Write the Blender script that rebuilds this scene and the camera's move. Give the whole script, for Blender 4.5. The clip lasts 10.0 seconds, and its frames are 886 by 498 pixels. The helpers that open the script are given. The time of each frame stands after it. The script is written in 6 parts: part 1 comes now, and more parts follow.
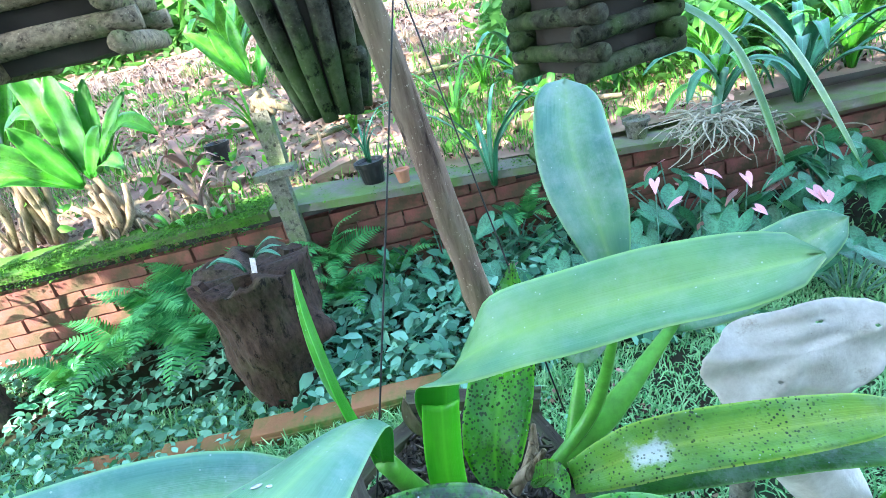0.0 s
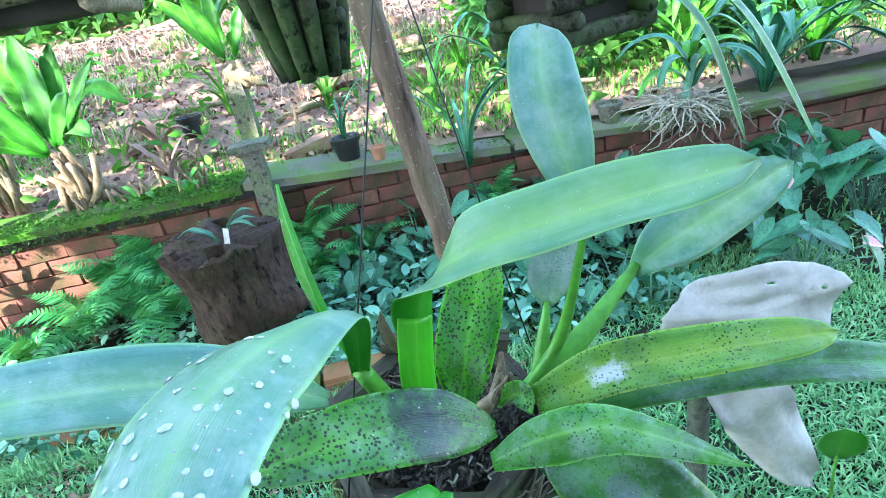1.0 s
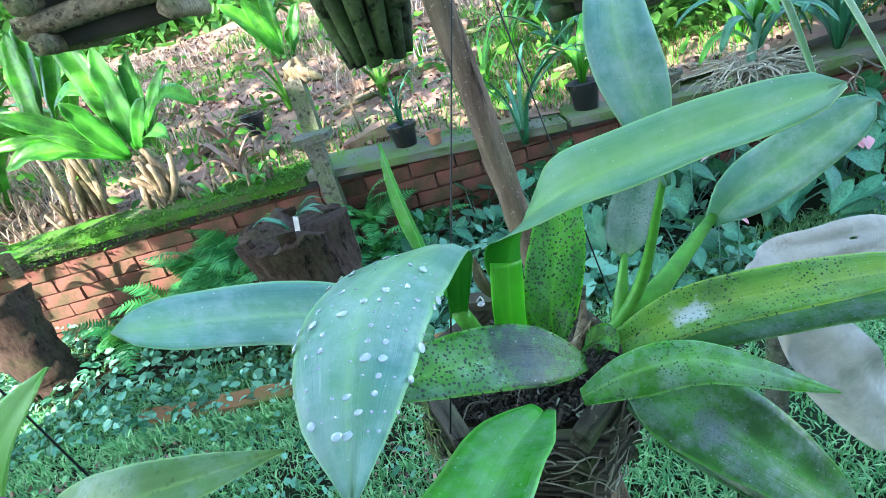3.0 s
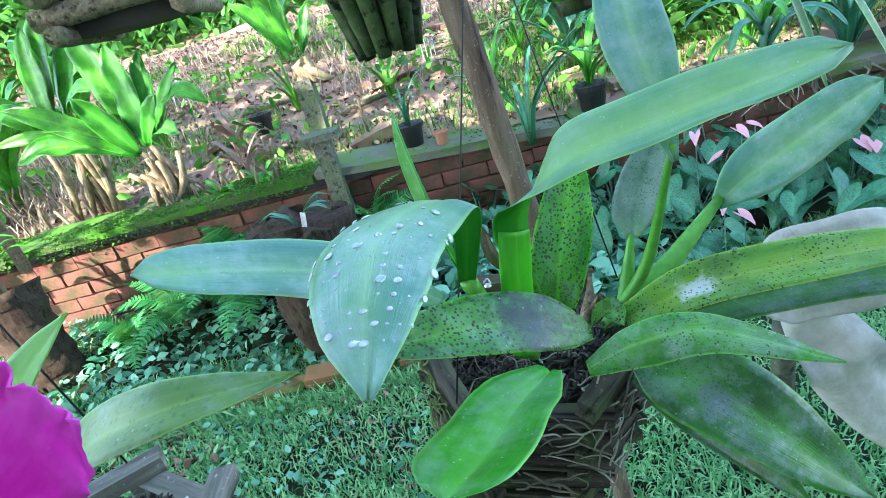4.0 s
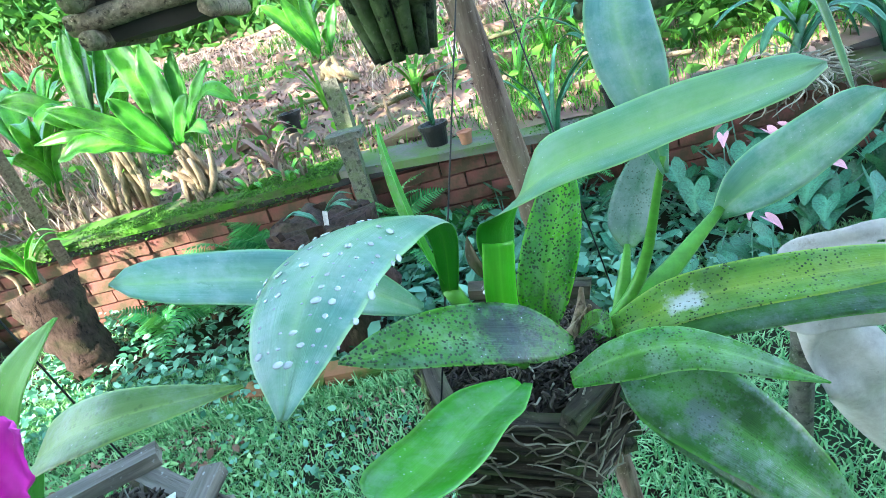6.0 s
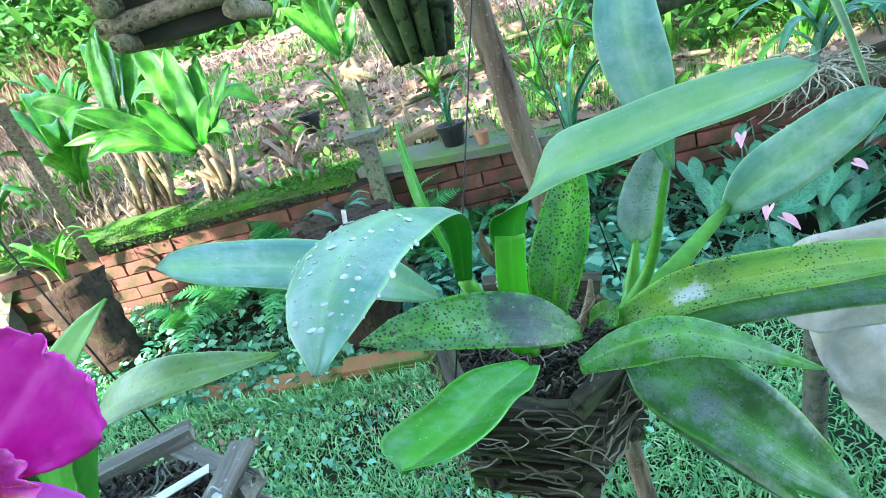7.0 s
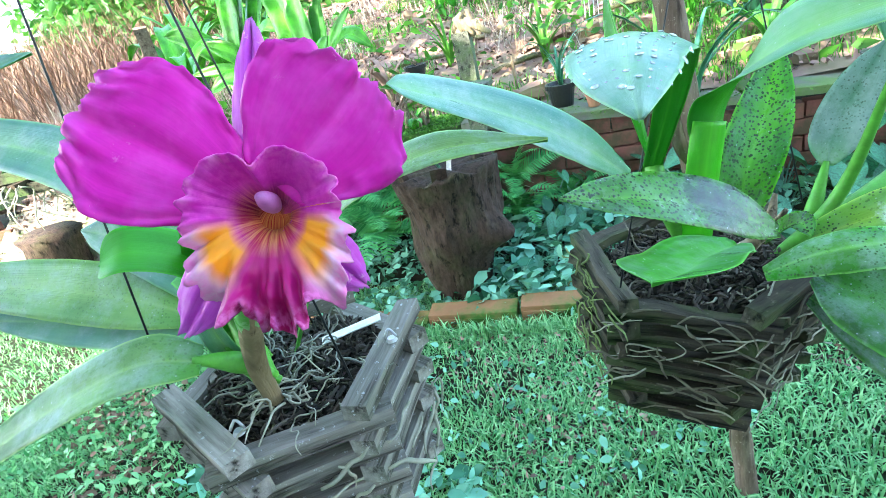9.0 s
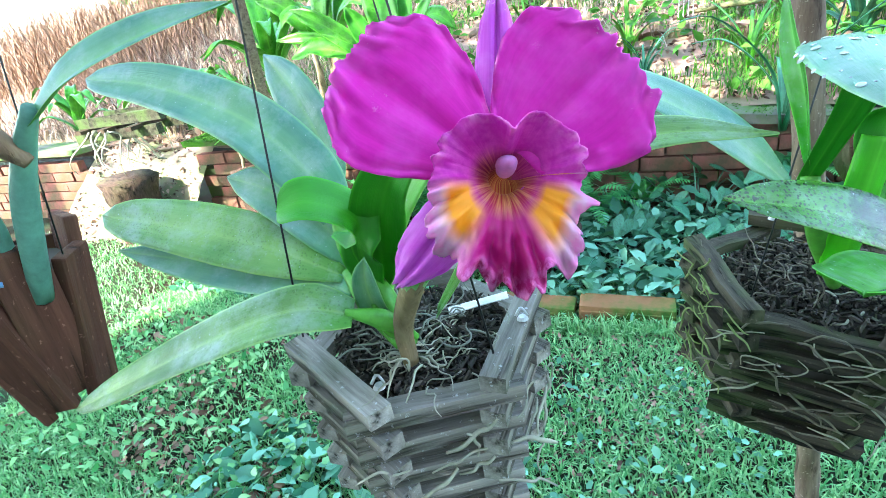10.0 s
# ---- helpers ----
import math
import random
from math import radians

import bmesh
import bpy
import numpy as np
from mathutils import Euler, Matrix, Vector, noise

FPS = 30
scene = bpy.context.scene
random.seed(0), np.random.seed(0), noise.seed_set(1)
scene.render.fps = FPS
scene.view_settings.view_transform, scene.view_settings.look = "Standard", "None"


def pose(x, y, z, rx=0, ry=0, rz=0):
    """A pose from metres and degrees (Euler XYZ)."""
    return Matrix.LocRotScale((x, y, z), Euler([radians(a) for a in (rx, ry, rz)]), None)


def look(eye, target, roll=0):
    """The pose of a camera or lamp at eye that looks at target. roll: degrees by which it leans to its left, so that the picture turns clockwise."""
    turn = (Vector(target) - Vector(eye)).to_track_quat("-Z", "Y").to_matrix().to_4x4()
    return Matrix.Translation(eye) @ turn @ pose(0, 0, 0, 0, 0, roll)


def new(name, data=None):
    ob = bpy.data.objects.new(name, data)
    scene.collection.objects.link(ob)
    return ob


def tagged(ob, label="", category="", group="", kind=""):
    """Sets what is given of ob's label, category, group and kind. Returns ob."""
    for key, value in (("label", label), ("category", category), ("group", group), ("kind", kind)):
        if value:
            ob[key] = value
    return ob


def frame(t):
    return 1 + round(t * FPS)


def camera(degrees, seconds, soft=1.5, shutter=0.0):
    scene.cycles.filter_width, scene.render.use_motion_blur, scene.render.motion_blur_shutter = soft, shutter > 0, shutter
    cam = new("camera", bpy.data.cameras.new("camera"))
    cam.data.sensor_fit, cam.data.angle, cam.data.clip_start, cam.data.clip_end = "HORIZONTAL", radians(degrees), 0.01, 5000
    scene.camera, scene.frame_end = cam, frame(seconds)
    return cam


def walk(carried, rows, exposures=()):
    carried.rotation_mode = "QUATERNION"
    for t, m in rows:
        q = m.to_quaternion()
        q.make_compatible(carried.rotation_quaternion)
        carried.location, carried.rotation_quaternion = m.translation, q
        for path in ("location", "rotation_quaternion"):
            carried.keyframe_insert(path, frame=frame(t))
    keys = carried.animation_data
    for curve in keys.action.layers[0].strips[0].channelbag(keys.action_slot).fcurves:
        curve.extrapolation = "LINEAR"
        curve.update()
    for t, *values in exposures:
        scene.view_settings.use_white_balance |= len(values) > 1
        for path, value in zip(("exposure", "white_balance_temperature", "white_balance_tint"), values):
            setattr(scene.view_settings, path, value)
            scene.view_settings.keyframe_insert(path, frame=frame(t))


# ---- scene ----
cam = camera(78.5, 10.0, soft=0.45)
PATH = [
    (0.0, pose(0.0235, -0.0341, 1.2233, 64.70, 12.81, -5.49)),
    (0.5, pose(0.0311, -0.0508, 1.2114, 63.75, 11.72, -6.50)),
    (1.0, pose(0.0116, -0.0740, 1.1938, 63.01, 10.61, -7.55)),
    (1.5, pose(-0.0066, -0.0900, 1.1941, 62.22, 12.03, -8.00)),
    (2.0, pose(-0.0077, -0.1140, 1.1921, 62.55, 15.02, -3.87)),
    (3.5, pose(-0.0292, -0.1132, 1.1839, 62.85, 15.12, -3.20)),
    (4.0, pose(-0.0317, -0.1312, 1.1680, 63.50, 14.77, -2.60)),
    (4.5, pose(-0.0088, -0.1363, 1.1734, 63.27, 16.16, -1.42)),
    (5.0, pose(0.0110, -0.1273, 1.1685, 63.85, 15.06, -0.01)),
    (5.5, pose(0.0057, -0.1275, 1.1686, 63.89, 15.01, 0.26)),
    (7.0, pose(0.0091, -0.1601, 1.1747, 64.62, 15.79, 2.53)),
    (7.5, pose(0.0151, -0.1680, 1.1522, 64.51, 15.27, 3.64)),
    (8.0, pose(0.0126, -0.1587, 1.1402, 63.09, 13.52, 4.35)),
    (8.5, pose(-0.0368, -0.1700, 1.1241, 62.90, 12.12, 5.45)),
    (9.0, pose(-0.0888, -0.2009, 1.1215, 64.40, 13.14, 12.74)),
    (9.5, pose(-0.1239, -0.2157, 1.1274, 64.71, 12.03, 15.72)),
    (10.0, pose(-0.1565, -0.2277, 1.1309, 64.44, 8.88, 19.99)),
]
walk(cam, PATH, exposures=[(0.0, 3.95, 6250, 12), (1.5, 3.75, 6250, 12), (2.2, 3.55, 6300, 11), (3.5, 3.5, 6350, 9), (5.5, 3.65, 6400, 9), (7.5, 3.8, 6550, 5), (8.5, 3.9, 6650, 5), (9.0, 4.05, 6600, 5), (10.0, 4.05, 6600, 5)])

# ---- world and sun ----
SUN_FROM = Vector((-0.42, -0.62, 0.66)).normalized()
world = bpy.data.worlds.new("sky")
scene.world = world
world.use_nodes = True
wn = world.node_tree.nodes
sky = wn.new("ShaderNodeTexSky")
sky.sky_type = "NISHITA"
sky.sun_disc = False
sky.sun_elevation = math.asin(SUN_FROM.z)
sky.sun_rotation = math.atan2(SUN_FROM.x, SUN_FROM.y)
wn["Background"].inputs["Strength"].default_value = 0.15
world.node_tree.links.new(sky.outputs[0], wn["Background"].inputs["Color"])
sun = new("sun", bpy.data.lights.new("sun", "SUN"))
sun.data.energy, sun.data.angle, sun.data.color = 2.2, radians(0.5), (1.0, 0.93, 0.82)
sun.matrix_world = look(SUN_FROM * 10, (0, 0, 0))

rng = random.Random(7)


# ---- materials ----
class Nodes:
    """A small wrapper to lay out a node material."""

    def __init__(self, name, rough=0.6, spec=0.5):
        self.mat = bpy.data.materials.new(name)
        self.mat.use_nodes = True
        self.t = self.mat.node_tree
        self.bsdf = self.t.nodes["Principled BSDF"]
        self.set(Roughness=rough)
        self.bsdf.inputs["Specular IOR Level"].default_value = spec
        self.coord = None

    def set(self, **values):
        for key, v in values.items():
            self.bsdf.inputs[key.replace("_", " ")].default_value = v

    def node(self, kind, links=(), operation="", blend=""):
        n = self.t.nodes.new(kind)
        if operation:
            n.operation = operation
        if blend:
            n.data_type, n.blend_type = "RGBA", blend
        for socket, v in links:
            if isinstance(v, bpy.types.NodeSocket):
                self.t.links.new(v, n.inputs[socket])
            else:
                n.inputs[socket].default_value = v
        return n

    def place(self):
        if not self.coord:
            self.coord = self.node("ShaderNodeTexCoord")
        return self.coord.outputs["Object"]

    def uv(self):
        self.place()
        return self.coord.outputs["UV"]

    def noise(self, scale, detail=4, rough=0.6, at=None):
        n = self.node("ShaderNodeTexNoise", [("Vector", at or self.place()), ("Scale", scale), ("Detail", detail), ("Roughness", rough)])
        return n.outputs["Fac"]

    def ramp(self, fac, stops):
        n = self.node("ShaderNodeValToRGB", [("Fac", fac)])
        e = n.color_ramp.elements
        while len(e) < len(stops):
            e.new(0.5)
        for el, (p, c) in zip(e, stops):
            el.position = p
            el.color = (*c, 1) if len(c) == 3 else c
        return n.outputs["Color"]

    def mix(self, fac, a, b, how="MIX"):
        n = self.node("ShaderNodeMix", blend=how)
        for k, v in ((0, fac), (6, a), (7, b)):
            if isinstance(v, bpy.types.NodeSocket):
                self.t.links.new(v, n.inputs[k])
            else:
                n.inputs[k].default_value = (*v, 1) if isinstance(v, tuple) and len(v) == 3 else v
        return n.outputs[2]

    def math(self, how, a, b=0.0, c=0.0):
        n = self.node("ShaderNodeMath", [(0, a), (1, b), (2, c)], operation=how)
        return n.outputs[0]

    def color(self, socket):
        self.t.links.new(socket, self.bsdf.inputs["Base Color"])

    def rough(self, socket):
        self.t.links.new(socket, self.bsdf.inputs["Roughness"])

    def bump(self, height, strength=0.4, distance=0.004):
        n = self.node("ShaderNodeBump", [("Height", height), ("Strength", strength), ("Distance", distance)])
        self.t.links.new(n.outputs[0], self.bsdf.inputs["Normal"])

    def random(self):
        return self.node("ShaderNodeObjectInfo").outputs["Random"]

    def island(self):
        return self.node("ShaderNodeNewGeometry").outputs["Random Per Island"]

    def thin(self, colour, amount):
        """Lets some light through, as a leaf or petal does."""
        tr = self.node("ShaderNodeBsdfTranslucent", [("Color", colour)])
        m = self.node("ShaderNodeMixShader", [(0, amount), (1, self.bsdf.outputs[0]), (2, tr.outputs[0])])
        self.t.links.new(m.outputs[0], self.t.nodes["Material Output"].inputs["Surface"])


def leaf_material(name, dark, light, rib, rough=0.38, spots=0.0, bloom=0.0, thin=0.3, spot_colour=(0.012, 0.02, 0.012), patch=None, specks=0.5, depth=0.35, dense=0.0):
    """A leaf: streaked blade, paler rib and edge, waxy bloom with painted sky sheen, spots and dust."""
    m = Nodes(name, rough, 0.4)
    uv = m.uv()
    split = m.node("ShaderNodeSeparateXYZ", [(0, uv)])
    across = m.math("ABSOLUTE", m.math("SUBTRACT", split.outputs[1], 0.5))
    streak = m.node("ShaderNodeMapping", [("Vector", uv), ("Scale", (2.0, 4.5, 1.0)), ("Location", (m_seed(name), 0, 0))]).outputs[0]
    base = m.mix(m.ramp(m.noise(1.0, 5, 0.65, streak), [(0.3, (0, 0, 0)), (0.7, (1, 1, 1))]), dark, light)
    band = m.ramp(m.math("ADD", across, m.math("MULTIPLY", m.math("SUBTRACT", m.noise(12, 3), 0.5), 0.25)), [(0.08, (1, 1, 1)), (0.3, (0, 0, 0))])
    base = m.mix(m.math("MULTIPLY", band, 0.45), base, rib)
    base = m.mix(m.ramp(m.noise(16, 4), [(0.4, (0, 0, 0)), (0.75, (0.6, 0.6, 0.6))]), base, rib)
    shade = m.ramp(m.noise(14, 4, 0.6), [(0.38, (0.75, 0.75, 0.75)), (0.56, (0, 0, 0))])
    base = m.mix(m.math("MULTIPLY", shade, depth), base, tuple(x * 0.45 for x in dark))
    fresh = m.ramp(split.outputs[0], [(0.0, (0.8, 0.8, 0.8)), (0.28, (0, 0, 0))])
    base = m.mix(fresh, base, (dark[0] * 1.1, dark[1] * 1.45, dark[2] * 0.6))
    ribs = m.ramp(across, [(0.0, (1, 1, 1)), (0.015, (0.8, 0.8, 0.8)), (0.06, (0, 0, 0))])
    base = m.mix(m.math("MULTIPLY", ribs, 0.6), base, rib)
    edge = m.ramp(across, [(0.455, (0, 0, 0)), (0.49, (1, 1, 1))])
    base = m.mix(m.math("MULTIPLY", edge, 0.6), base, tuple(min(0.8, x * 1.35) for x in rib))
    # Pale clouds: waxy bloom, and whitish reflections put into the colour.
    if bloom:
        cloud = m.ramp(m.noise(30, 6, 0.7), [(0.46, (0, 0, 0)), (0.66, (1, 1, 1))])
        base = m.mix(m.math("MULTIPLY", cloud, bloom), base, (0.5, 0.6, 0.6))
    if patch:
        du = m.math("MULTIPLY", m.math("SUBTRACT", split.outputs[0], patch[0]), 1.0 / patch[2])
        dv = m.math("MULTIPLY", m.math("SUBTRACT", split.outputs[1], patch[1]), 0.35 / patch[2])
        far = m.math("ADD", m.math("SQRT", m.math("ADD", m.math("MULTIPLY", du, du), m.math("MULTIPLY", dv, dv))), m.math("MULTIPLY", m.noise(55, 5, 0.7), 1.1))
        base = m.mix(m.ramp(far, [(0.55, (1, 1, 1)), (0.8, (0.75, 0.75, 0.75)), (1.35, (0, 0, 0))]), base, patch[3])
    if spots:
        cells = m.node("ShaderNodeTexVoronoi", [("Vector", m.place()), ("Scale", 330.0), ("Randomness", 1.0)])
        dots = m.ramp(m.math("ADD", cells.outputs["Distance"], m.math("MULTIPLY", m.noise(190, 2), 0.35)), [(0.40 + 0.09 * dense, (1, 1, 1)), (0.50 + 0.07 * dense, (0, 0, 0))])
        where = m.ramp(m.noise(24, 5, 0.7), [(0.38 - 0.14 * dense, (0, 0, 0)), (0.56 - 0.14 * dense, (1, 1, 1))])
        base = m.mix(m.math("MULTIPLY", m.math("MULTIPLY", dots, where), spots), base, spot_colour)
    if specks:
        v = m.node("ShaderNodeTexVoronoi", [("Vector", m.place()), ("Scale", 150.0), ("Randomness", 1.0)])
        dust = m.ramp(v.outputs["Distance"], [(0.05, (1, 1, 1)), (0.10, (0, 0, 0))])
        base = m.mix(m.math("MULTIPLY", dust, specks), base, (0.62, 0.7, 0.68))
    m.color(base)
    stretch = m.node("ShaderNodeMapping", [("Vector", uv), ("Scale", (3.0, 70.0, 1.0))])
    veins = m.noise(1.0, 2, 0.5, stretch.outputs[0])
    fine = m.noise(130, 4)
    wide = m.noise(34, 3)
    m.bump(m.math("ADD", m.math("ADD", m.math("MULTIPLY", veins, 0.6), m.math("MULTIPLY", fine, 0.3)), m.math("MULTIPLY", wide, 1.2)), 0.45, 0.0014)
    m.rough(m.math("ADD", m.math("MULTIPLY", m.noise(40, 4), 0.35), rough - 0.16))
    if thin:
        tint = m.mix(0.5, base, (0.25, 0.75, 0.08))
        m.thin(tint, thin)
    return m.mat


def m_seed(name):
    return (sum(ord(c) for c in name) % 97) * 0.37


LEAF_BLUE = leaf_material("leaf_glaucous", (0.05, 0.21, 0.165), (0.16, 0.36, 0.29), (0.26, 0.50, 0.20), 0.34, 0, 0.35, 0.18)
LEAF_PALE = leaf_material("leaf_pale_green", (0.06, 0.23, 0.12), (0.17, 0.38, 0.21), (0.28, 0.52, 0.16), 0.36, 0, 0.18, 0.2)
LEAF_LIME = leaf_material("leaf_yellow_green", (0.06, 0.21, 0.04), (0.19, 0.38, 0.11), (0.30, 0.50, 0.14), 0.36, 0.3, 0.35, 0.18, depth=0.6)
LEAF_FRESH = leaf_material("leaf_fresh_green", (0.018, 0.22, 0.010), (0.058, 0.42, 0.022), (0.17, 0.54, 0.09), 0.2, 0, 0.22, 0.28, depth=0.6)
LEAF_PETIOLE = leaf_material("leaf_bright_petiole", (0.04, 0.40, 0.008), (0.09, 0.60, 0.02), (0.16, 0.70, 0.04), 0.34, 0, 0, 0.3, specks=0, depth=0.3)
LEAF_YOUNG = leaf_material("leaf_young_lime", (0.12, 0.45, 0.05), (0.26, 0.66, 0.13), (0.34, 0.70, 0.18), 0.38, 0, 0.1, 0.3, depth=0.3)
LEAF_DARK = leaf_material("leaf_dark_green", (0.006, 0.06, 0.012), (0.03, 0.20, 0.025), (0.12, 0.36, 0.06), 0.24, 0.4, 0.25, 0.15, specks=0.6, depth=0.7)
LEAF_SPOT = leaf_material("leaf_spotted", (0.008, 0.11, 0.004), (0.055, 0.40, 0.008), (0.16, 0.60, 0.02), 0.26, 1.0, 0.1, 0.2, depth=0.85, specks=0.5, dense=1.0)
LEAF_STRIPE = leaf_material("leaf_green_striped", (0.014, 0.16, 0.006), (0.06, 0.38, 0.012), (0.22, 0.56, 0.10), 0.24, 0.9, 0.3, 0.2, depth=0.75, specks=0.3)
LEAF_BLOTCH = leaf_material("leaf_blotched", (0.008, 0.075, 0.006), (0.04, 0.25, 0.010), (0.12, 0.36, 0.04), 0.25, 1.0, 0.2, 0.1, patch=(0.34, 0.52, 0.50, (0.006, 0.018, 0.016)), depth=0.85, specks=0.9, dense=0.8)
LEAF_WHITE = leaf_material("leaf_white_patch", (0.05, 0.22, 0.015), (0.17, 0.40, 0.03), (0.34, 0.52, 0.07), 0.3, 1.0, 0.12, 0.15, patch=(0.30, 0.55, 0.2, (0.72, 0.75, 0.77)), depth=0.8)
LEAF_BROAD = leaf_material("leaf_broad_dark", (0.006, 0.055, 0.012), (0.035, 0.21, 0.025), (0.10, 0.36, 0.05), 0.22, 0.5, 0.3, 0.15, patch=(0.50, 0.60, 0.20, (0.13, 0.19, 0.17)), specks=0.7, depth=0.8)
LEAF_GREY = leaf_material("leaf_bloomed_grey", (0.20, 0.33, 0.28), (0.36, 0.47, 0.45), (0.12, 0.28, 0.18), 0.55, 0.55, 0.7, 0.12)
LEAF_UNDER = leaf_material("leaf_underside", (0.012, 0.17, 0.008), (0.03, 0.30, 0.012), (0.08, 0.42, 0.03), 0.46, 0, 0, 0.25, specks=0)
# Sunlit leaf tone: the brighter green carries the sun in its colour.
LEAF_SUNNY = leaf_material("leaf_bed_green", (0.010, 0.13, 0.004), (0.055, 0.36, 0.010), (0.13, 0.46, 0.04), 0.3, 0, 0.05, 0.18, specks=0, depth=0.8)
LEAF_GLOSS = leaf_material("leaf_glossy_green", (0.008, 0.11, 0.006), (0.03, 0.26, 0.015), (0.1, 0.4, 0.05), 0.34, 0, 0.05, 0.2, specks=0)
# Shaded leaf tone: darker blue-green with the shade put into its colour.
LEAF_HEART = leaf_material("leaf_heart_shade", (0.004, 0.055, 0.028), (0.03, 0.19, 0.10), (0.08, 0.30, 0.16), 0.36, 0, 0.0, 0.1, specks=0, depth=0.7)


def plain_plant(name, a, b, rough=0.5, thin=0.25):
    m = Nodes(name, rough, 0.2)
    c = m.mix(m.island(), a, b)
    c = m.mix(m.math("MULTIPLY", m.noise(9, 3), 0.5), c, tuple(x * 0.55 for x in a))
    m.color(c)
    if thin:
        m.thin(m.mix(0.4, c, (0.2, 0.6, 0.06)), thin)
    return m.mat


GRASS = plain_plant("grass_blade", (0.05, 0.27, 0.09), (0.44, 0.76, 0.36), 0.42, 0.2)
WEED = plain_plant("weed_leaf", (0.008, 0.11, 0.055), (0.32, 0.70, 0.50), 0.42, 0.15)
FERN = plain_plant("fern_leaf", (0.02, 0.20, 0.06), (0.15, 0.52, 0.17), 0.5, 0.25)
BED_GREEN = plain_plant("bed_leaf", (0.006, 0.06, 0.008), (0.16, 0.48, 0.05), 0.5, 0.2)
MOSS = plain_plant("moss_mat", (0.015, 0.065, 0.008), (0.10, 0.28, 0.03), 0.85, 0.1)
HEDGE = plain_plant("hedge_leaf", (0.02, 0.11, 0.025), (0.14, 0.36, 0.08), 0.5, 0.25)
FALLEN = plain_plant("fallen_leaf", (0.10, 0.055, 0.035), (0.42, 0.27, 0.19), 0.8, 0.0)
DRY = plain_plant("dry_litter", (0.026, 0.013, 0.010), (0.58, 0.37, 0.29), 0.8, 0.0)


def wood_material(name, dark, light, moss=0.0, rough=0.85, along=(1.0, 1.0, 1.0), crust=0.7):
    m = Nodes(name, rough, 0.12)
    at = m.node("ShaderNodeMapping", [("Vector", m.place()), ("Scale", along)]).outputs[0]
    grain = m.noise(60, 6, 0.7, at)
    wide = m.noise(9, 3)
    c = m.mix(m.ramp(grain, [(0.3, (0, 0, 0)), (0.7, (1, 1, 1))]), dark, light)
    c = m.mix(m.math("MULTIPLY", m.random(), 0.35), c, tuple(x * 0.5 for x in dark))
    if moss:
        c = m.mix(m.math("MULTIPLY", m.ramp(wide, [(0.45, (0, 0, 0)), (0.62, (1, 1, 1))]), moss), c, (0.07, 0.14, 0.03))
    m.color(c)
    lichen = m.ramp(m.noise(150, 4, 0.7), [(0.62, (0, 0, 0)), (0.68, (crust, crust, crust))])
    c = m.mix(lichen, c, tuple(min(0.55, x * 1.5 + 0.04) for x in light))
    crack = m.ramp(m.noise(34, 5, 0.7, at), [(0.36, (0.85, 0.85, 0.85)), (0.44, (0, 0, 0))])
    c = m.mix(crack, c, tuple(x * 0.35 for x in dark))
    m.color(c)
    m.bump(m.math("ADD", grain, m.math("SUBTRACT", m.math("MULTIPLY", wide, 0.5), crack)), 0.7, 0.004)
    return m.mat


SLAT = wood_material("weathered_slat", (0.065, 0.055, 0.045), (0.52, 0.475, 0.42), 0.2, 0.85, (0.07, 1, 1))
SLAT_OLD = wood_material("old_wet_slat", (0.007, 0.006, 0.005), (0.14, 0.118, 0.088), 0.5, 0.75, (0.07, 1, 1), 0.35)
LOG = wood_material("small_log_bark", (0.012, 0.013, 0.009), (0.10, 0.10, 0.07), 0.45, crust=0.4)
# Paler copy of LOG with the sun on the bark put into its colour.
LOG_SUN = wood_material("sunlit_log_bark", (0.055, 0.045, 0.03), (0.34, 0.28, 0.19), 0.5)
BOARD = wood_material("red_brown_board", (0.05, 0.02, 0.013), (0.17, 0.07, 0.045), 0.05, 0.8, (0.06, 1, 1))
STUMP = wood_material("stump_bark", (0.018, 0.012, 0.009), (0.085, 0.055, 0.042), 0.10, 0.8, (1, 1, 0.35), 0.15)
POLE = wood_material("pole_wood", (0.10, 0.06, 0.045), (0.38, 0.28, 0.21), 0.15, 0.8, (1, 1, 0.12))
POST = wood_material("mossy_post", (0.07, 0.075, 0.06), (0.21, 0.21, 0.17), 0.5)


def stone_material(name, a, b, moss=0.0, moss_colour=(0.08, 0.17, 0.03)):
    m = Nodes(name, 0.9, 0.1)
    n1, n2 = m.noise(11, 5), m.noise(90, 4)
    c = m.mix(n1, a, b)
    c = m.mix(m.math("MULTIPLY", n2, 0.35), c, tuple(x * 0.45 for x in a))
    c = m.mix(m.math("MULTIPLY", m.random(), 0.3), c, b)
    if moss:
        c = m.mix(m.math("MULTIPLY", m.ramp(m.noise(5, 5, 0.65), [(0.42, (0, 0, 0)), (0.6, (1, 1, 1))]), moss), c, moss_colour)
    m.color(c)
    m.bump(m.math("ADD", n1, n2), 0.5, 0.004)
    return m.mat


# The dark mossy patches also paint in shade over the wall face.
BRICK = stone_material("terracotta_brick", (0.12, 0.040, 0.034), (0.34, 0.138, 0.115), 0.75, (0.035, 0.055, 0.025))
EDGE_BRICK = stone_material("edging_brick", (0.16, 0.075, 0.035), (0.36, 0.19, 0.095), 1.0, (0.05, 0.13, 0.025))
CAP_MOSS = stone_material("mossy_coping", (0.03, 0.05, 0.02), (0.10, 0.14, 0.06), 1.0, (0.05, 0.17, 0.015))
MORTAR = stone_material("mortar", (0.08, 0.055, 0.045), (0.16, 0.12, 0.095), 0.5)
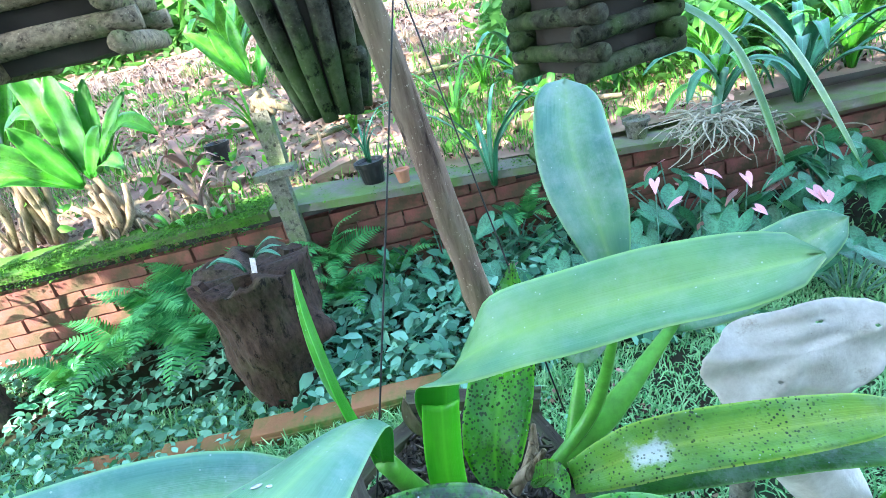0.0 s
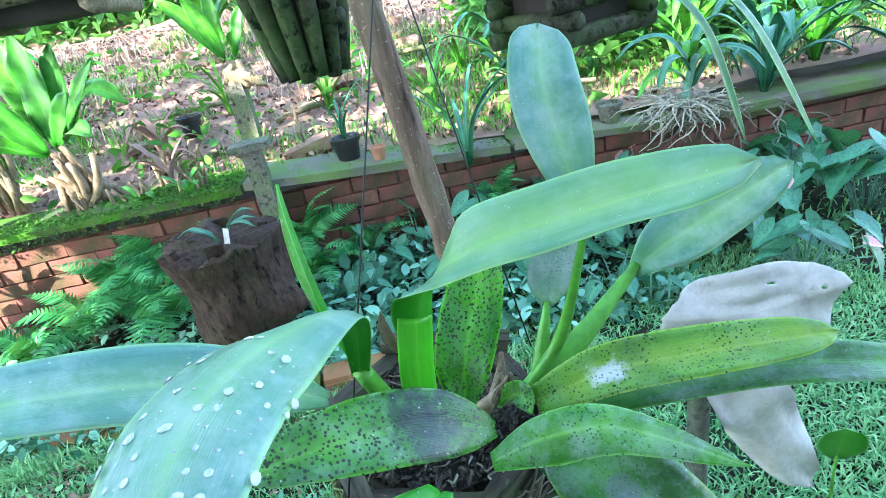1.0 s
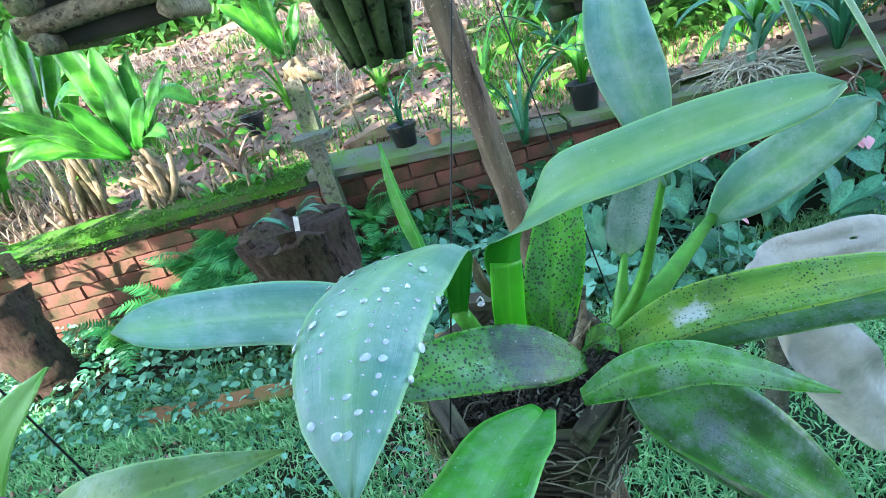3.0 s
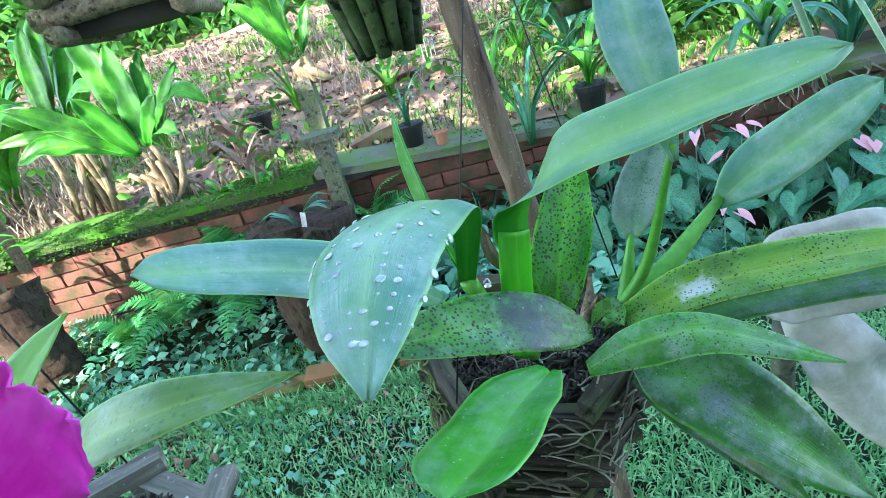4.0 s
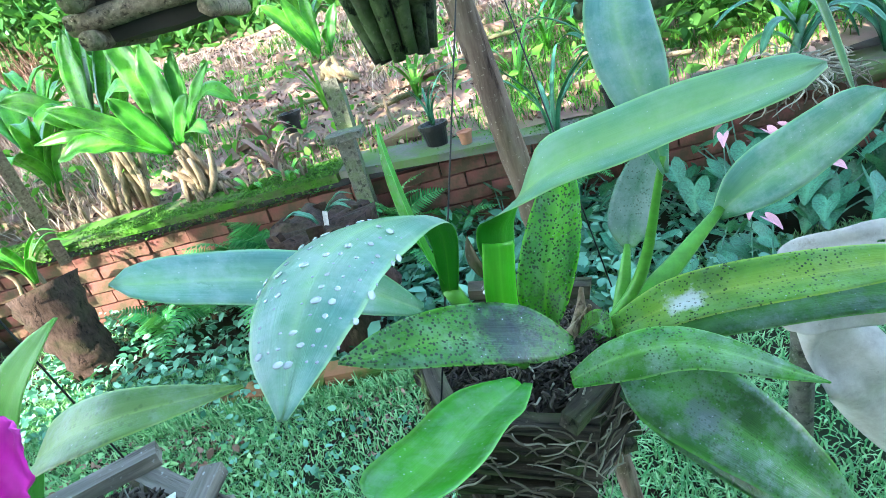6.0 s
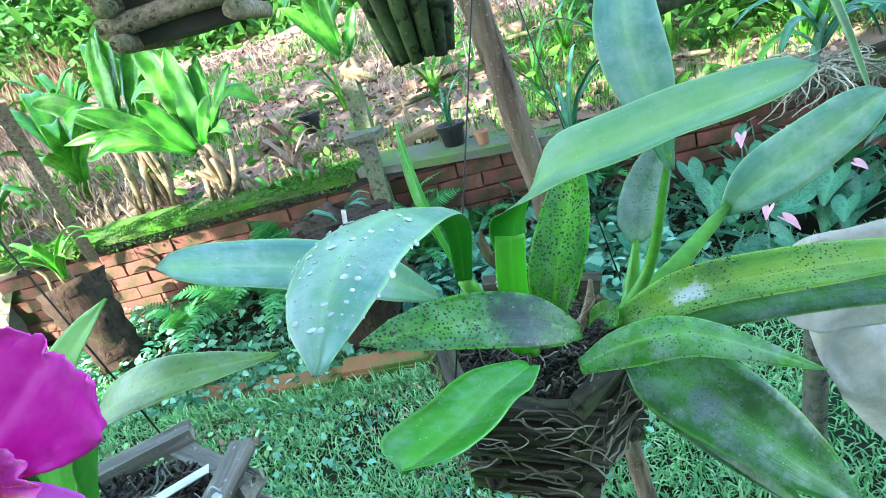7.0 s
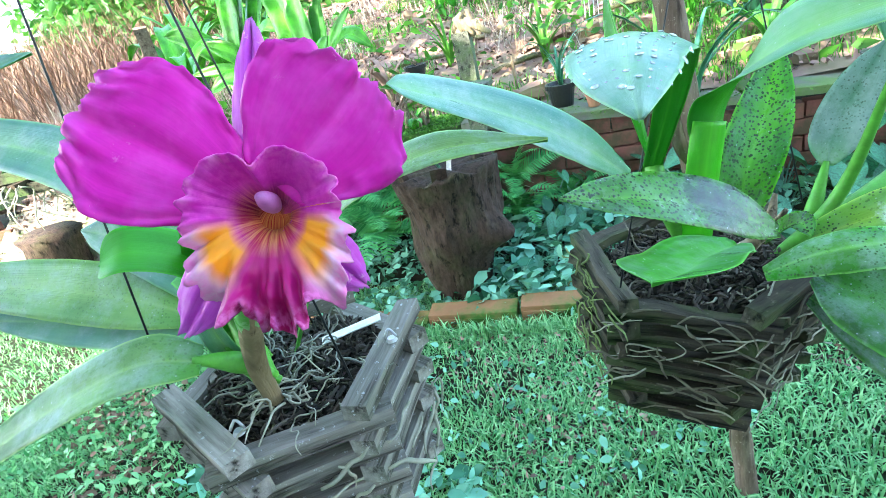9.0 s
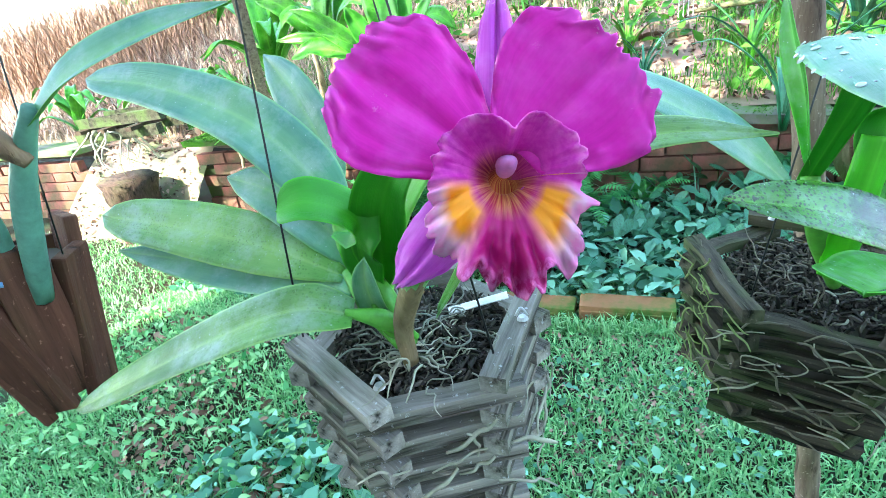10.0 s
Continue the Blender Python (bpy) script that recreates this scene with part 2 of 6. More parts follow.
CAP = stone_material("cap_concrete", (0.05, 0.052, 0.042), (0.24, 0.235, 0.195), 0.75)
SOIL = stone_material("garden_soil", (0.008, 0.007, 0.005), (0.035, 0.024, 0.015), 0.5, (0.014, 0.05, 0.02))
BEDSOIL = stone_material("sandy_bed", (0.10, 0.055, 0.044), (0.40, 0.255, 0.205), 0.35, (0.07, 0.15, 0.03))
SAND = stone_material("pale_sand", (0.14, 0.10, 0.08), (0.36, 0.29, 0.235), 0.5)
# Plaster of the added house; its tone sets the fill bounced into the shade.
PLASTER = stone_material("house_plaster", (0.48, 0.47, 0.44), (0.58, 0.57, 0.54))
CLAY = stone_material("clay_pot", (0.32, 0.14, 0.09), (0.42, 0.2, 0.13), 0.2)


def flat(name, c, rough=0.5, metal=0.0):
    """A plain surface with slight mottling and grain."""
    m = Nodes(name, rough, 0.4)
    m.set(Metallic=metal)
    wide = m.noise(45, 5, 0.7)
    tone = m.mix(m.ramp(wide, [(0.3, (0, 0, 0)), (0.7, (1, 1, 1))]), tuple(x * 0.62 for x in c), tuple(min(0.9, x * 1.2) for x in c))
    m.color(tone)
    m.bump(m.math("ADD", wide, m.noise(400, 3)), 0.3, 0.0008)
    return m.mat


BLACK = flat("black_plastic", (0.014, 0.015, 0.016), 0.4)
WHITE = flat("white_plastic", (0.72, 0.72, 0.7), 0.4)
WIRE = flat("black_wire", (0.01, 0.01, 0.01), 0.5)
STEEL = flat("screw_steel", (0.5, 0.5, 0.5), 0.35, 0.9)
DARK_ROOT = flat("grey_green_root", (0.21, 0.22, 0.18), 0.8)
CORD = flat("grey_cord", (0.35, 0.34, 0.3), 0.7)
ROOT = flat("aerial_root", (0.34, 0.33, 0.25), 0.75)
ROOT_DULL = flat("old_root", (0.15, 0.135, 0.095), 0.8)
ROOT_MOSS = flat("mossy_root", (0.16, 0.22, 0.07), 0.8)
SHEATH = wood_material("papery_sheath", (0.10, 0.065, 0.04), (0.46, 0.37, 0.25), 0.25, 0.8, (1, 1, 0.2), 0.3)
PINK = flat("pink_spathe", (0.66, 0.33, 0.36), 0.5)
BULB = flat("green_pseudobulb", (0.10, 0.36, 0.04), 0.4)
CANE = flat("bluish_cane", (0.12, 0.28, 0.2), 0.45)
STALK = wood_material("brown_stalk", (0.12, 0.07, 0.04), (0.34, 0.23, 0.14), 0.2, 0.75, (1, 1, 0.2), 0.2)
BARK_CHIP = plain_plant("bark_chips", (0.006, 0.005, 0.004), (0.15, 0.13, 0.11), 0.9, 0.0)


# ---- mesh helpers ----
def mesh_of(name, verts, faces, mat, uvs=None, smooth=True):
    me = bpy.data.meshes.new(name)
    me.from_pydata([tuple(v) for v in verts], [], faces)
    me.materials.append(mat)
    if smooth:
        me.polygons.foreach_set("use_smooth", [True] * len(me.polygons))
    if uvs is not None:
        layer = me.uv_layers.new(name="UVMap")
        loops = [me.loops[k].vertex_index for k in range(len(me.loops))]
        layer.data.foreach_set("uv", [x for k in loops for x in uvs[k]])
    me.update()
    return me


def put(name, me, parent=None, label=""):
    ob = new(name, me)
    if parent is not None:
        ob.parent = parent
    if label:
        ob["label"] = label
    return ob


def part(name, bm, material, parent=None, label="", smooth=False):
    me = bpy.data.meshes.new(name)
    bm.normal_update()
    bm.to_mesh(me)
    bm.free()
    me.materials.append(material)
    if smooth:
        me.polygons.foreach_set("use_smooth", [True] * len(me.polygons))
    return put(name, me, parent, label)


def thing(name, label, category, group="", at=(0, 0, 0)):
    ob = new(name)
    ob.location = at
    ob.empty_display_size = 0.05
    return tagged(ob, label, category, group)


def spline(pts, n):
    """Points evenly along a smooth curve through the given ones."""
    p = [Vector(q) for q in pts]
    p = [p[0] * 2 - p[1]] + p + [p[-1] * 2 - p[-2]]
    out, segs = [], len(p) - 3
    for k in range(n):
        u = k / (n - 1) * segs
        i = min(int(u), segs - 1)
        f = u - i
        a, b, c, d = p[i:i + 4]
        out.append(0.5 * (2 * b + (c - a) * f + (2 * a - 5 * b + 4 * c - d) * f * f + (3 * b - a - 3 * c + d) * f ** 3))
    return out


def tube(pts, radii, sides=8, n=14, cap=True, rough=0.0, seed=0):
    """Vertices and faces of a round bar along a curve."""
    line = spline(pts, n) if n > len(pts) else [Vector(q) for q in pts]
    n = len(line)
    verts, faces = [], []
    side = None
    for k, q in enumerate(line):
        d = (line[min(k + 1, n - 1)] - line[max(k - 1, 0)]).normalized()
        if side is None:
            side = d.orthogonal().normalized()
        side = (side - d * side.dot(d)).normalized()
        other = d.cross(side)
        u = k / (n - 1) * (len(radii) - 1)
        i = min(int(u), len(radii) - 2) if len(radii) > 1 else 0
        r = radii[i] + (radii[i + 1] - radii[i]) * (u - i) if len(radii) > 1 else radii[0]
        for s in range(sides):
            a = 2 * math.pi * s / sides
            rr = r * (1 + rough * noise.noise((q * 25) + Vector((math.cos(a) * 2 + seed, math.sin(a) * 2, seed))))
            verts.append(q + side * math.cos(a) * rr + other * math.sin(a) * rr)
    for k in range(n - 1):
        for s in range(sides):
            a, b = k * sides + s, k * sides + (s + 1) % sides
            faces.append((a, b, b + sides, a + sides))
    if cap:
        faces.append(tuple(range(sides))[::-1])
        faces.append(tuple((n - 1) * sides + s for s in range(sides)))
    return verts, faces


def rod(name, pts, radii, mat, parent=None, label="", sides=8, n=14, rough=0.0, seed=0):
    v, f = tube(pts, radii, sides, n, True, rough, seed)
    return put(name, mesh_of(name, v, f, mat), parent, label)


SHAPES = {
    "strap": [0.55, 0.8, 0.97, 1.0, 1.0, 0.97, 0.9, 0.76, 0.6],
    "lance": [0.35, 0.62, 0.86, 0.98, 1.0, 0.92, 0.74, 0.46, 0.03],
    "oval": [0.25, 0.66, 0.92, 1.0, 1.0, 0.95, 0.82, 0.56, 0.05],
    "round": [0.22, 0.5, 0.76, 0.93, 1.0, 0.99, 0.92, 0.80, 0.62],
    "blunt": [0.3, 0.6, 0.85, 0.96, 1.0, 1.0, 0.98, 0.92, 0.85],
    "spade": [0.24, 0.34, 0.46, 0.7, 0.95, 1.0, 0.86, 0.55, 0.06],
    "arch": [0.50, 0.70, 0.90, 0.98, 1.0, 1.0, 0.97, 0.92, 0.85],
    "paddle": [0.10, 0.34, 0.62, 0.84, 0.97, 1.0, 0.98, 0.90, 0.8],
    "band": [0.9, 1.0, 1.0, 1.0, 1.0, 1.0, 1.0, 1.0, 0.95],
    "grass": [0.8, 1.0, 1.0, 0.95, 0.85, 0.7, 0.5, 0.28, 0.02],
}


def leaf_mesh(name, pts, width, facing, mat, shape="strap", fold=0.2, wave=0.0, thick=0.0016, nu=30, nv=9, twist=0.0, seed=0, under=None, turned=None):
    """A leaf along a curve: facing is the way that its upper side looks, fold how far its halves rise to a V."""
    line = spline(pts, nu)
    prof = SHAPES[shape]
    top, low, uvs = [], [], []
    up0 = Vector(facing).normalized()
    for k, q in enumerate(line):
        u = k / (nu - 1)
        d = (line[min(k + 1, nu - 1)] - line[max(k - 1, 0)]).normalized()
        aim = up0
        if turned:
            t = min(1.0, max(0.0, (u - 0.12) / 0.36))
            aim = Vector(turned).normalized().lerp(up0, t * t * (3 - 2 * t))
        side = d.cross(aim)
        side = side.normalized() if side.length > 1e-4 else d.orthogonal().normalized()
        up = side.cross(d).normalized()
        if twist:
            a = twist * u
            side, up = side * math.cos(a) + up * math.sin(a), up * math.cos(a) - side * math.sin(a)
        g = u * (len(prof) - 1)
        i = min(int(g), len(prof) - 2)
        w = width * 0.5 * (prof[i] + (prof[i + 1] - prof[i]) * (g - i))
        if prof[-1] > 0.2 and shape != "band" and u > 0.86:
            w *= 0.04 + 0.96 * math.sqrt(max(0.0, 1 - ((u - 0.86) / 0.14) ** 2))
        for j in range(nv):
            s = j / (nv - 1) * 2 - 1
            rise = fold * abs(s) ** 1.4 * w
            ripple = wave * width * abs(s) * noise.noise(Vector((u * 5 + seed * 3.1, s * 1.3, seed)))
            groove = -0.03 * width * math.exp(-(s * 7) ** 2)
            base = q + side * s * w + up * (rise + ripple + groove)
            t = thick * (1 - 0.8 * abs(s) ** 3)
            top.append(base + up * t * 0.5)
            low.append(base - up * t * 0.5)
            uvs.append((u, j / (nv - 1)))
    verts = top + low
    n = len(top)
    faces = []
    for k in range(nu - 1):
        for j in range(nv - 1):
            a = k * nv + j
            faces.append((a, a + nv, a + nv + 1, a + 1))
            faces.append((n + a, n + a + 1, n + a + nv + 1, n + a + nv))
    ring = [j for j in range(nv)] + [k * nv + nv - 1 for k in range(1, nu)] + [(nu - 1) * nv + j for j in range(nv - 2, -1, -1)] + [k * nv for k in range(nu - 2, 0, -1)]
    for a, b in zip(ring, ring[1:] + ring[:1]):
        faces.append((a, b, n + b, n + a))
    me = mesh_of(name, verts, faces, mat, uvs + uvs)
    if under:
        me.materials.append(under)
        cells = 2 * (nu - 1) * (nv - 1)
        for k in range(1, cells, 2):
            me.polygons[k].material_index = 1
    return me


def leaf(parent, pts, width, facing, mat, label="", name="leaf", **kw):
    return put(name, leaf_mesh(name, pts, width, facing, mat, **kw), parent, label)


def box_bm(sx, sy, sz, bevel=0.003, seed=0, rough=0.0):
    bm = bmesh.new()
    bmesh.ops.create_cube(bm, size=1.0)
    bmesh.ops.scale(bm, vec=(sx, sy, sz), verts=bm.verts)
    if rough:
        bmesh.ops.subdivide_edges(bm, edges=bm.edges[:], cuts=2, use_grid_fill=True)
        for v in bm.verts:
            v.co += noise.noise_vector(v.co * 18 + Vector((seed * 5.3, seed, 0))) * rough
    elif bevel:
        bmesh.ops.bevel(bm, geom=bm.edges[:], offset=bevel, segments=2, profile=0.6, affect="EDGES")
    return bm


def bar(name, a, b, wide, high, mat, parent=None, label="", bevel=0.002, up=(0, 0, 1), rough=0.0, seed=0):
    """A squared bar from a to b, its grain along it."""
    a, b = Vector(a), Vector(b)
    d = (b - a).normalized()
    s = d.cross(Vector(up)).normalized()
    u = s.cross(d)
    bm = box_bm((b - a).length, wide, high, bevel, seed, rough)
    m = Matrix((d, s, u)).transposed().to_4x4()
    m.translation = (a + b) / 2
    ob = part(name, bm, mat, parent, label)
    ob.matrix_basis = m
    return ob


# ---- ground, wall, bed, house ----
def ground_height(x, y):
    h = 0.02 * noise.noise(Vector((x * 0.8, y * 0.8, 3))) + 0.006 * noise.noise(Vector((x * 5, y * 5, 1)))
    return h


def bed_height(x, y):
    """The raised bed behind the wall climbs gently away from it."""
    back = max(0.0, y - 2.45)
    rise = 0.17 * back
    return 0.45 + rise * (1 - 0.12 * max(0.0, min(x, 2.0))) + 0.04 * noise.noise(Vector((x * 1.7, y * 1.7, 8)))


def sheet(name, xs, ys, height, mat, label):
    verts = [(x, y, height(x, y)) for y in ys for x in xs]
    nx = len(xs)
    faces = [(j * nx + i, j * nx + i + 1, (j + 1) * nx + i + 1, (j + 1) * nx + i) for j in range(len(ys) - 1) for i in range(nx - 1)]
    return tagged(put(name, mesh_of(name, verts, faces, mat)), label, name, kind="structure")


def steps(a, b, n):
    return [a + (b - a) * k / (n - 1) for k in range(n)]


far = [-400, -60, -20, -9]
sheet("ground", far + steps(-6, 5, 80) + [9, 20, 60, 400], [-400, -60, -12, -4] + steps(-1.5, 2.6, 50) + [4, 20, 60, 400], lambda x, y: ground_height(x, y) - (0.15 if y > 2.55 else 0.0), SOIL, "dark garden soil under the lawn, running to the horizon")
sheet("bed", [-9, -6] + steps(-4.5, 4, 70) + [6, 9], steps(2.47, 9.5, 60), bed_height, BEDSOIL, "sandy raised bed with litter behind the brick wall")


def wall_top(x):
    return 0.468 - 0.07 * max(-0.75, min(x, 1.8))


WALL_Y = 2.38
wall = tagged(new("wall_brick"), "low red brick retaining wall with mossy joints", "wall", kind="structure")
for x0, x1 in ((-6.0, -3.92), (-2.94, 3.4)):
    bm = box_bm(x1 - x0, 0.12, 0.36, 0)
    bmesh.ops.translate(bm, vec=((x0 + x1) / 2, WALL_Y + 0.075, 0.15), verts=bm.verts)
    part("mortar", bm, MORTAR, wall)
for k, (x0, x1) in enumerate(((-6.0, -3.93), (-2.93, -2.30), (-2.28, -0.72), (-0.70, 0.5), (0.52, 1.5), (1.52, 3.3))):
    bar("coping", (x0, WALL_Y + 0.07, wall_top(x0) - 0.005 + 0.004 * k), (x1, WALL_Y + 0.07, wall_top(x1) - 0.005), 0.30, 0.038, CAP_MOSS if k in (1, 2) else CAP, wall, "moss-covered concrete coping", rough=0.012, seed=k)

# Sandy soil spills down to the lawn where the wall breaks off.
def spill(x, y):
    u = min(1.0, max(0.0, (y - 1.85) / 0.75))
    return 0.50 * u * u * (3 - 2 * u) - 0.03 + 0.05 * noise.noise(Vector((x * 3, y * 3, 2))) + 0.02 * noise.noise(Vector((x * 11, y * 11, 5)))


sheet("sand_ramp", steps(-3.98, -2.88, 24), steps(1.8, 2.66, 22), spill, SAND, "pale sunlit sandy soil spilling through a gap in the wall")

# Unseen house added behind the camera: closes the place and throws the shade.
house = tagged(new("house"), "unseen plain plastered house added to shade the garden", "house")
bm = box_bm(10.2, 0.25, 4.6, 0.01)
bmesh.ops.translate(bm, vec=(0.95, -1.75, 2.3), verts=bm.verts)
part("wall", bm, PLASTER, house)
bm = box_bm(10.4, 0.7, 0.12, 0.01)
bmesh.ops.translate(bm, vec=(0.95, -1.72, 4.66), verts=bm.verts)
part("roof", bm, CLAY, house)


# Unseen tree added beside the lawn; its crown breaks the sun into patches.
tree = thing("shade_tree", "unseen leafy tree added so that its crown dapples the bed", "tree")
rod("trunk", [(-6.3, -0.2, -0.1), (-6.2, 0.0, 1.5), (-5.7, 0.5, 3.2), (-4.9, 1.0, 4.4)], [0.2, 0.16, 0.12, 0.07], STUMP, tree, sides=12, n=16, rough=0.15)
for k, (x, y, z) in enumerate(((-7.6, 2.6, 4.4), (-7.9, 0.6, 4.3), (-2.2, 0.4, 4.3), (-1.2, 1.9, 4.5), (-2.9, 2.9, 4.6), (-3.6, -0.4, 4.3), (-0.4, 3.1, 4.6), (0.4, 1.0, 4.5))):
    rod("limb", [(-5.75 + 0.1 * k, 0.45, 3.1 + 0.12 * k), ((x - 5.6) / 2, (y + 0.5) / 2, 4.1), (x, y, z)], [0.07, 0.05, 0.015], STUMP, tree, sides=8, n=12)
verts, faces = [], []
crown = random.Random(12)
while len(verts) < 6 * 8300:
    x, y, z = crown.uniform(-8.2, 1.2), crown.uniform(-0.9, 4.0), crown.uniform(3.7, 5.0)
    gaps = noise.noise(Vector((x * 1.1, y * 1.1, 7))) + 0.8 * noise.noise(Vector((x * 2.7, y * 2.7, 3)))
    if gaps < -0.08:
        continue
    m = Matrix.Translation((x, y, z)) @ Euler((crown.gauss(0, 0.5), crown.gauss(0, 0.5), crown.uniform(0, 6.283))).to_matrix().to_4x4()
    r = crown.uniform(0.045, 0.10)
    i = len(verts)
    verts += [m @ Vector(q) for q in ((0, -r, 0), (0.5 * r, -0.3 * r, 0.05 * r), (0.45 * r, 0.5 * r, 0.05 * r), (0, 1.3 * r, -0.1 * r), (-0.45 * r, 0.5 * r, 0.05 * r), (-0.5 * r, -0.3 * r, 0.05 * r))]
    faces += [(i, i + 1, i + 2, i + 3), (i, i + 3, i + 4, i + 5)]
put("crown", mesh_of("crown", verts, faces, HEDGE), tree)


# ---- grass and low plants ----
def blades(name, spots, mat, label, category, length, width, lean=0.5, groups=1):
    verts, faces = [], []
    for x, y, z in spots:
        a = rng.uniform(0, 6.283)
        ln = length * rng.uniform(0.5, 1.2)
        w = width * rng.uniform(0.7, 1.2)
        d = Vector((math.cos(a), math.sin(a), 0))
        s = Vector((-d.y, d.x, 0)) * w * 0.5
        p0 = Vector((x, y, z - 0.005))
        tilt = rng.uniform(0.15, 1.0) * lean
        p1 = p0 + d * ln * 0.45 * tilt + Vector((0, 0, ln * 0.55 * (1 - 0.3 * tilt)))
        p2 = p1 + d * ln * 0.75 * tilt + Vector((0, 0, ln * 0.45 * (1 - 1.1 * tilt)))
        i = len(verts)
        verts += [p0 - s * 0.7, p0 + s * 0.7, p1 + s, p1 - s, p2]
        faces += [(i, i + 1, i + 2, i + 3), (i + 3, i + 2, i + 4)]
    return tagged(put(name, mesh_of(name, verts, faces, mat)), label, category, kind="stuff")


def scatter(n, x0, x1, y0, y1, height, keep=None):
    out = []
    while len(out) < n:
        x, y = rng.uniform(x0, x1), rng.uniform(y0, y1)
        if keep is None or keep(x, y):
            out.append((x, y, height(x, y)))
    return out


def lawn(x, y):
    bare = noise.noise(Vector((x * 2.3, y * 2.3, 5)))
    return bare > -0.36 or rng.random() < 0.4


blades("grass", scatter(92000, -2.4, 1.5, 0.15, 1.75, ground_height, lawn) + scatter(12000, -4.2, -2.0, 0.6, 2.3, ground_height, lawn), GRASS, "short coarse green lawn grass in shade", "grass", 0.047, 0.0052, 0.95)
outer = scatter(26000, -6.0, 3.6, -1.5, 2.3, ground_height, lambda x, y: not (-2.4 < x < 1.5 and 0.15 < y) and not (x < -2.0 and 0.6 < y) and not (x < 1.5 and y > 1.75))
blades("outer_grass", outer, GRASS, "sparser lawn grass round the garden and along the house", "grass", 0.06, 0.008, 0.95)
blades("edge_grass", scatter(1500, -1.5, 0.3, 1.33, 1.40, ground_height), GRASS, "longer grass against the edging bricks", "grass", 0.085, 0.006, 0.8)


def round_leaves(name, spots, mat, label, category, size, tilt=0.6, tip=1.25):
    """Many small pointed oval leaves, each a folded plate of six faces."""
    verts, faces = [], []
    for x, y, z in spots:
        r = size * rng.uniform(0.45, 1.2)
        m = Matrix.Translation((x, y, z)) @ Euler((rng.gauss(0, tilt), rng.gauss(0, tilt), rng.uniform(0, 6.283))).to_matrix().to_4x4()
        i = len(verts)
        for px, py, pz in ((0, -1, -0.1), (0.62, -0.35, 0.08), (0.55, 0.45, 0.06), (0, tip, -0.2), (-0.55, 0.45, 0.06), (-0.62, -0.35, 0.08), (0, 0, -0.08)):
            verts.append(m @ Vector((px * r, py * r, pz * r)))
        faces += [(i + 6, i + a, i + (a + 1) % 6) for a in range(6)]
    return tagged(put(name, mesh_of(name, verts, faces, mat)), label, category, kind="stuff")


def low(x, y):
    return ground_height(x, y) + rng.uniform(0.01, 0.06)


round_leaves("groundcover", scatter(5200, -2.4, 1.0, 1.42, 2.36, lambda x, y: ground_height(x, y) + rng.uniform(0.01, 0.05 + 0.12 * max(0, y - 1.7))), WEED, "low broad-leaved groundcover below the wall", "groundcover", 0.022)
round_leaves("broad_groundcover", scatter(950, -0.62, 0.55, 1.50, 2.25, lambda x, y: ground_height(x, y) + rng.uniform(0.05, 0.10 + 0.12 * (y - 1.5))), WEED, "broad blue-green groundcover beside the stump", "groundcover", 0.034, 0.45)
round_leaves("weeds", scatter(600, -1.6, 0.6, 0.2, 1.5, low, lambda x, y: noise.noise(Vector((x * 1.5, y * 1.5, 2))) > 0.12), WEED, "scattered weeds among the lawn grass", "weeds", 0.014)
round_leaves("lawn_litter", scatter(1500, -1.5, 0.5, 0.25, 1.35, lambda x, y: ground_height(x, y) + rng.uniform(0.008, 0.03), lambda x, y: noise.noise(Vector((x * 2.0, y * 2.0, 21))) > 0.0), DRY, "small dry leaves lying in the lawn", "litter", 0.009)
round_leaves("lawn_leaves", scatter(620, -2.3, -1.0, 0.45, 1.25, lambda x, y: ground_height(x, y) + rng.uniform(0.012, 0.04), lambda x, y: rng.random() < 0.35 + noise.noise(Vector((x * 2.6, y * 2.6, 33)))), FALLEN, "fallen brown leaves over the lawn", "litter", 0.015)
round_leaves("lawn_herbs", scatter(1200, -2.4, -0.9, 0.4, 1.25, lambda x, y: ground_height(x, y) + rng.uniform(0.025, 0.06)), GRASS, "small broad-leaved herbs in the lawn", "weeds", 0.014, 0.7, 1.7)
round_leaves("creeper", scatter(420, -1.35, -0.45, 0.35, 0.75, low), WEED, "pale creeping weed with round leaves", "weeds", 0.028)
round_leaves("litter", scatter(19000, -3.8, 2.4, 2.5, 7.0, lambda x, y: bed_height(x, y) + rng.uniform(0.0, 0.035)), DRY, "dry leaf litter over the raised bed", "litter", 0.017)
blades("bed_grass", scatter(9500, -3.6, 3.2, 2.5, 6.5, bed_height, lambda x, y: noise.noise(Vector((x * 1.3, y * 1.3, 4))) > 0.05) + scatter(7000, 0.1, 3.4, 2.55, 4.8, bed_height), BED_GREEN, "sparse sunlit grass over the raised bed", "grass", 0.13, 0.006, 0.8)
round_leaves("bed_plants", scatter(1300, -4.2, 3.5, 2.55, 5.2, lambda x, y: bed_height(x, y) + rng.uniform(0.02, 0.28), lambda x, y: noise.noise(Vector((x * 1.6, y * 1.6, 14))) > 0.02), BED_GREEN, "loose leafy plants in the sunlit bed", "plants", 0.032, 0.8, 1.8)

# far growth that closes the view
spots = []
for k in range(34000):
    x = rng.uniform(-9, 8)
    y = 8.2 + rng.uniform(-0.9, 0.9) + 0.6 * noise.noise(Vector((x, 1, 1)))
    z = 1.1 + (rng.random() ** 1.2) * (2.4 + 0.7 * noise.noise(Vector((x * 0.8, 4, 2))))
    if noise.noise(Vector((x * 1.2, y, z * 1.2))) > -0.55:
        spots.append((x, y, z))
shrub = []
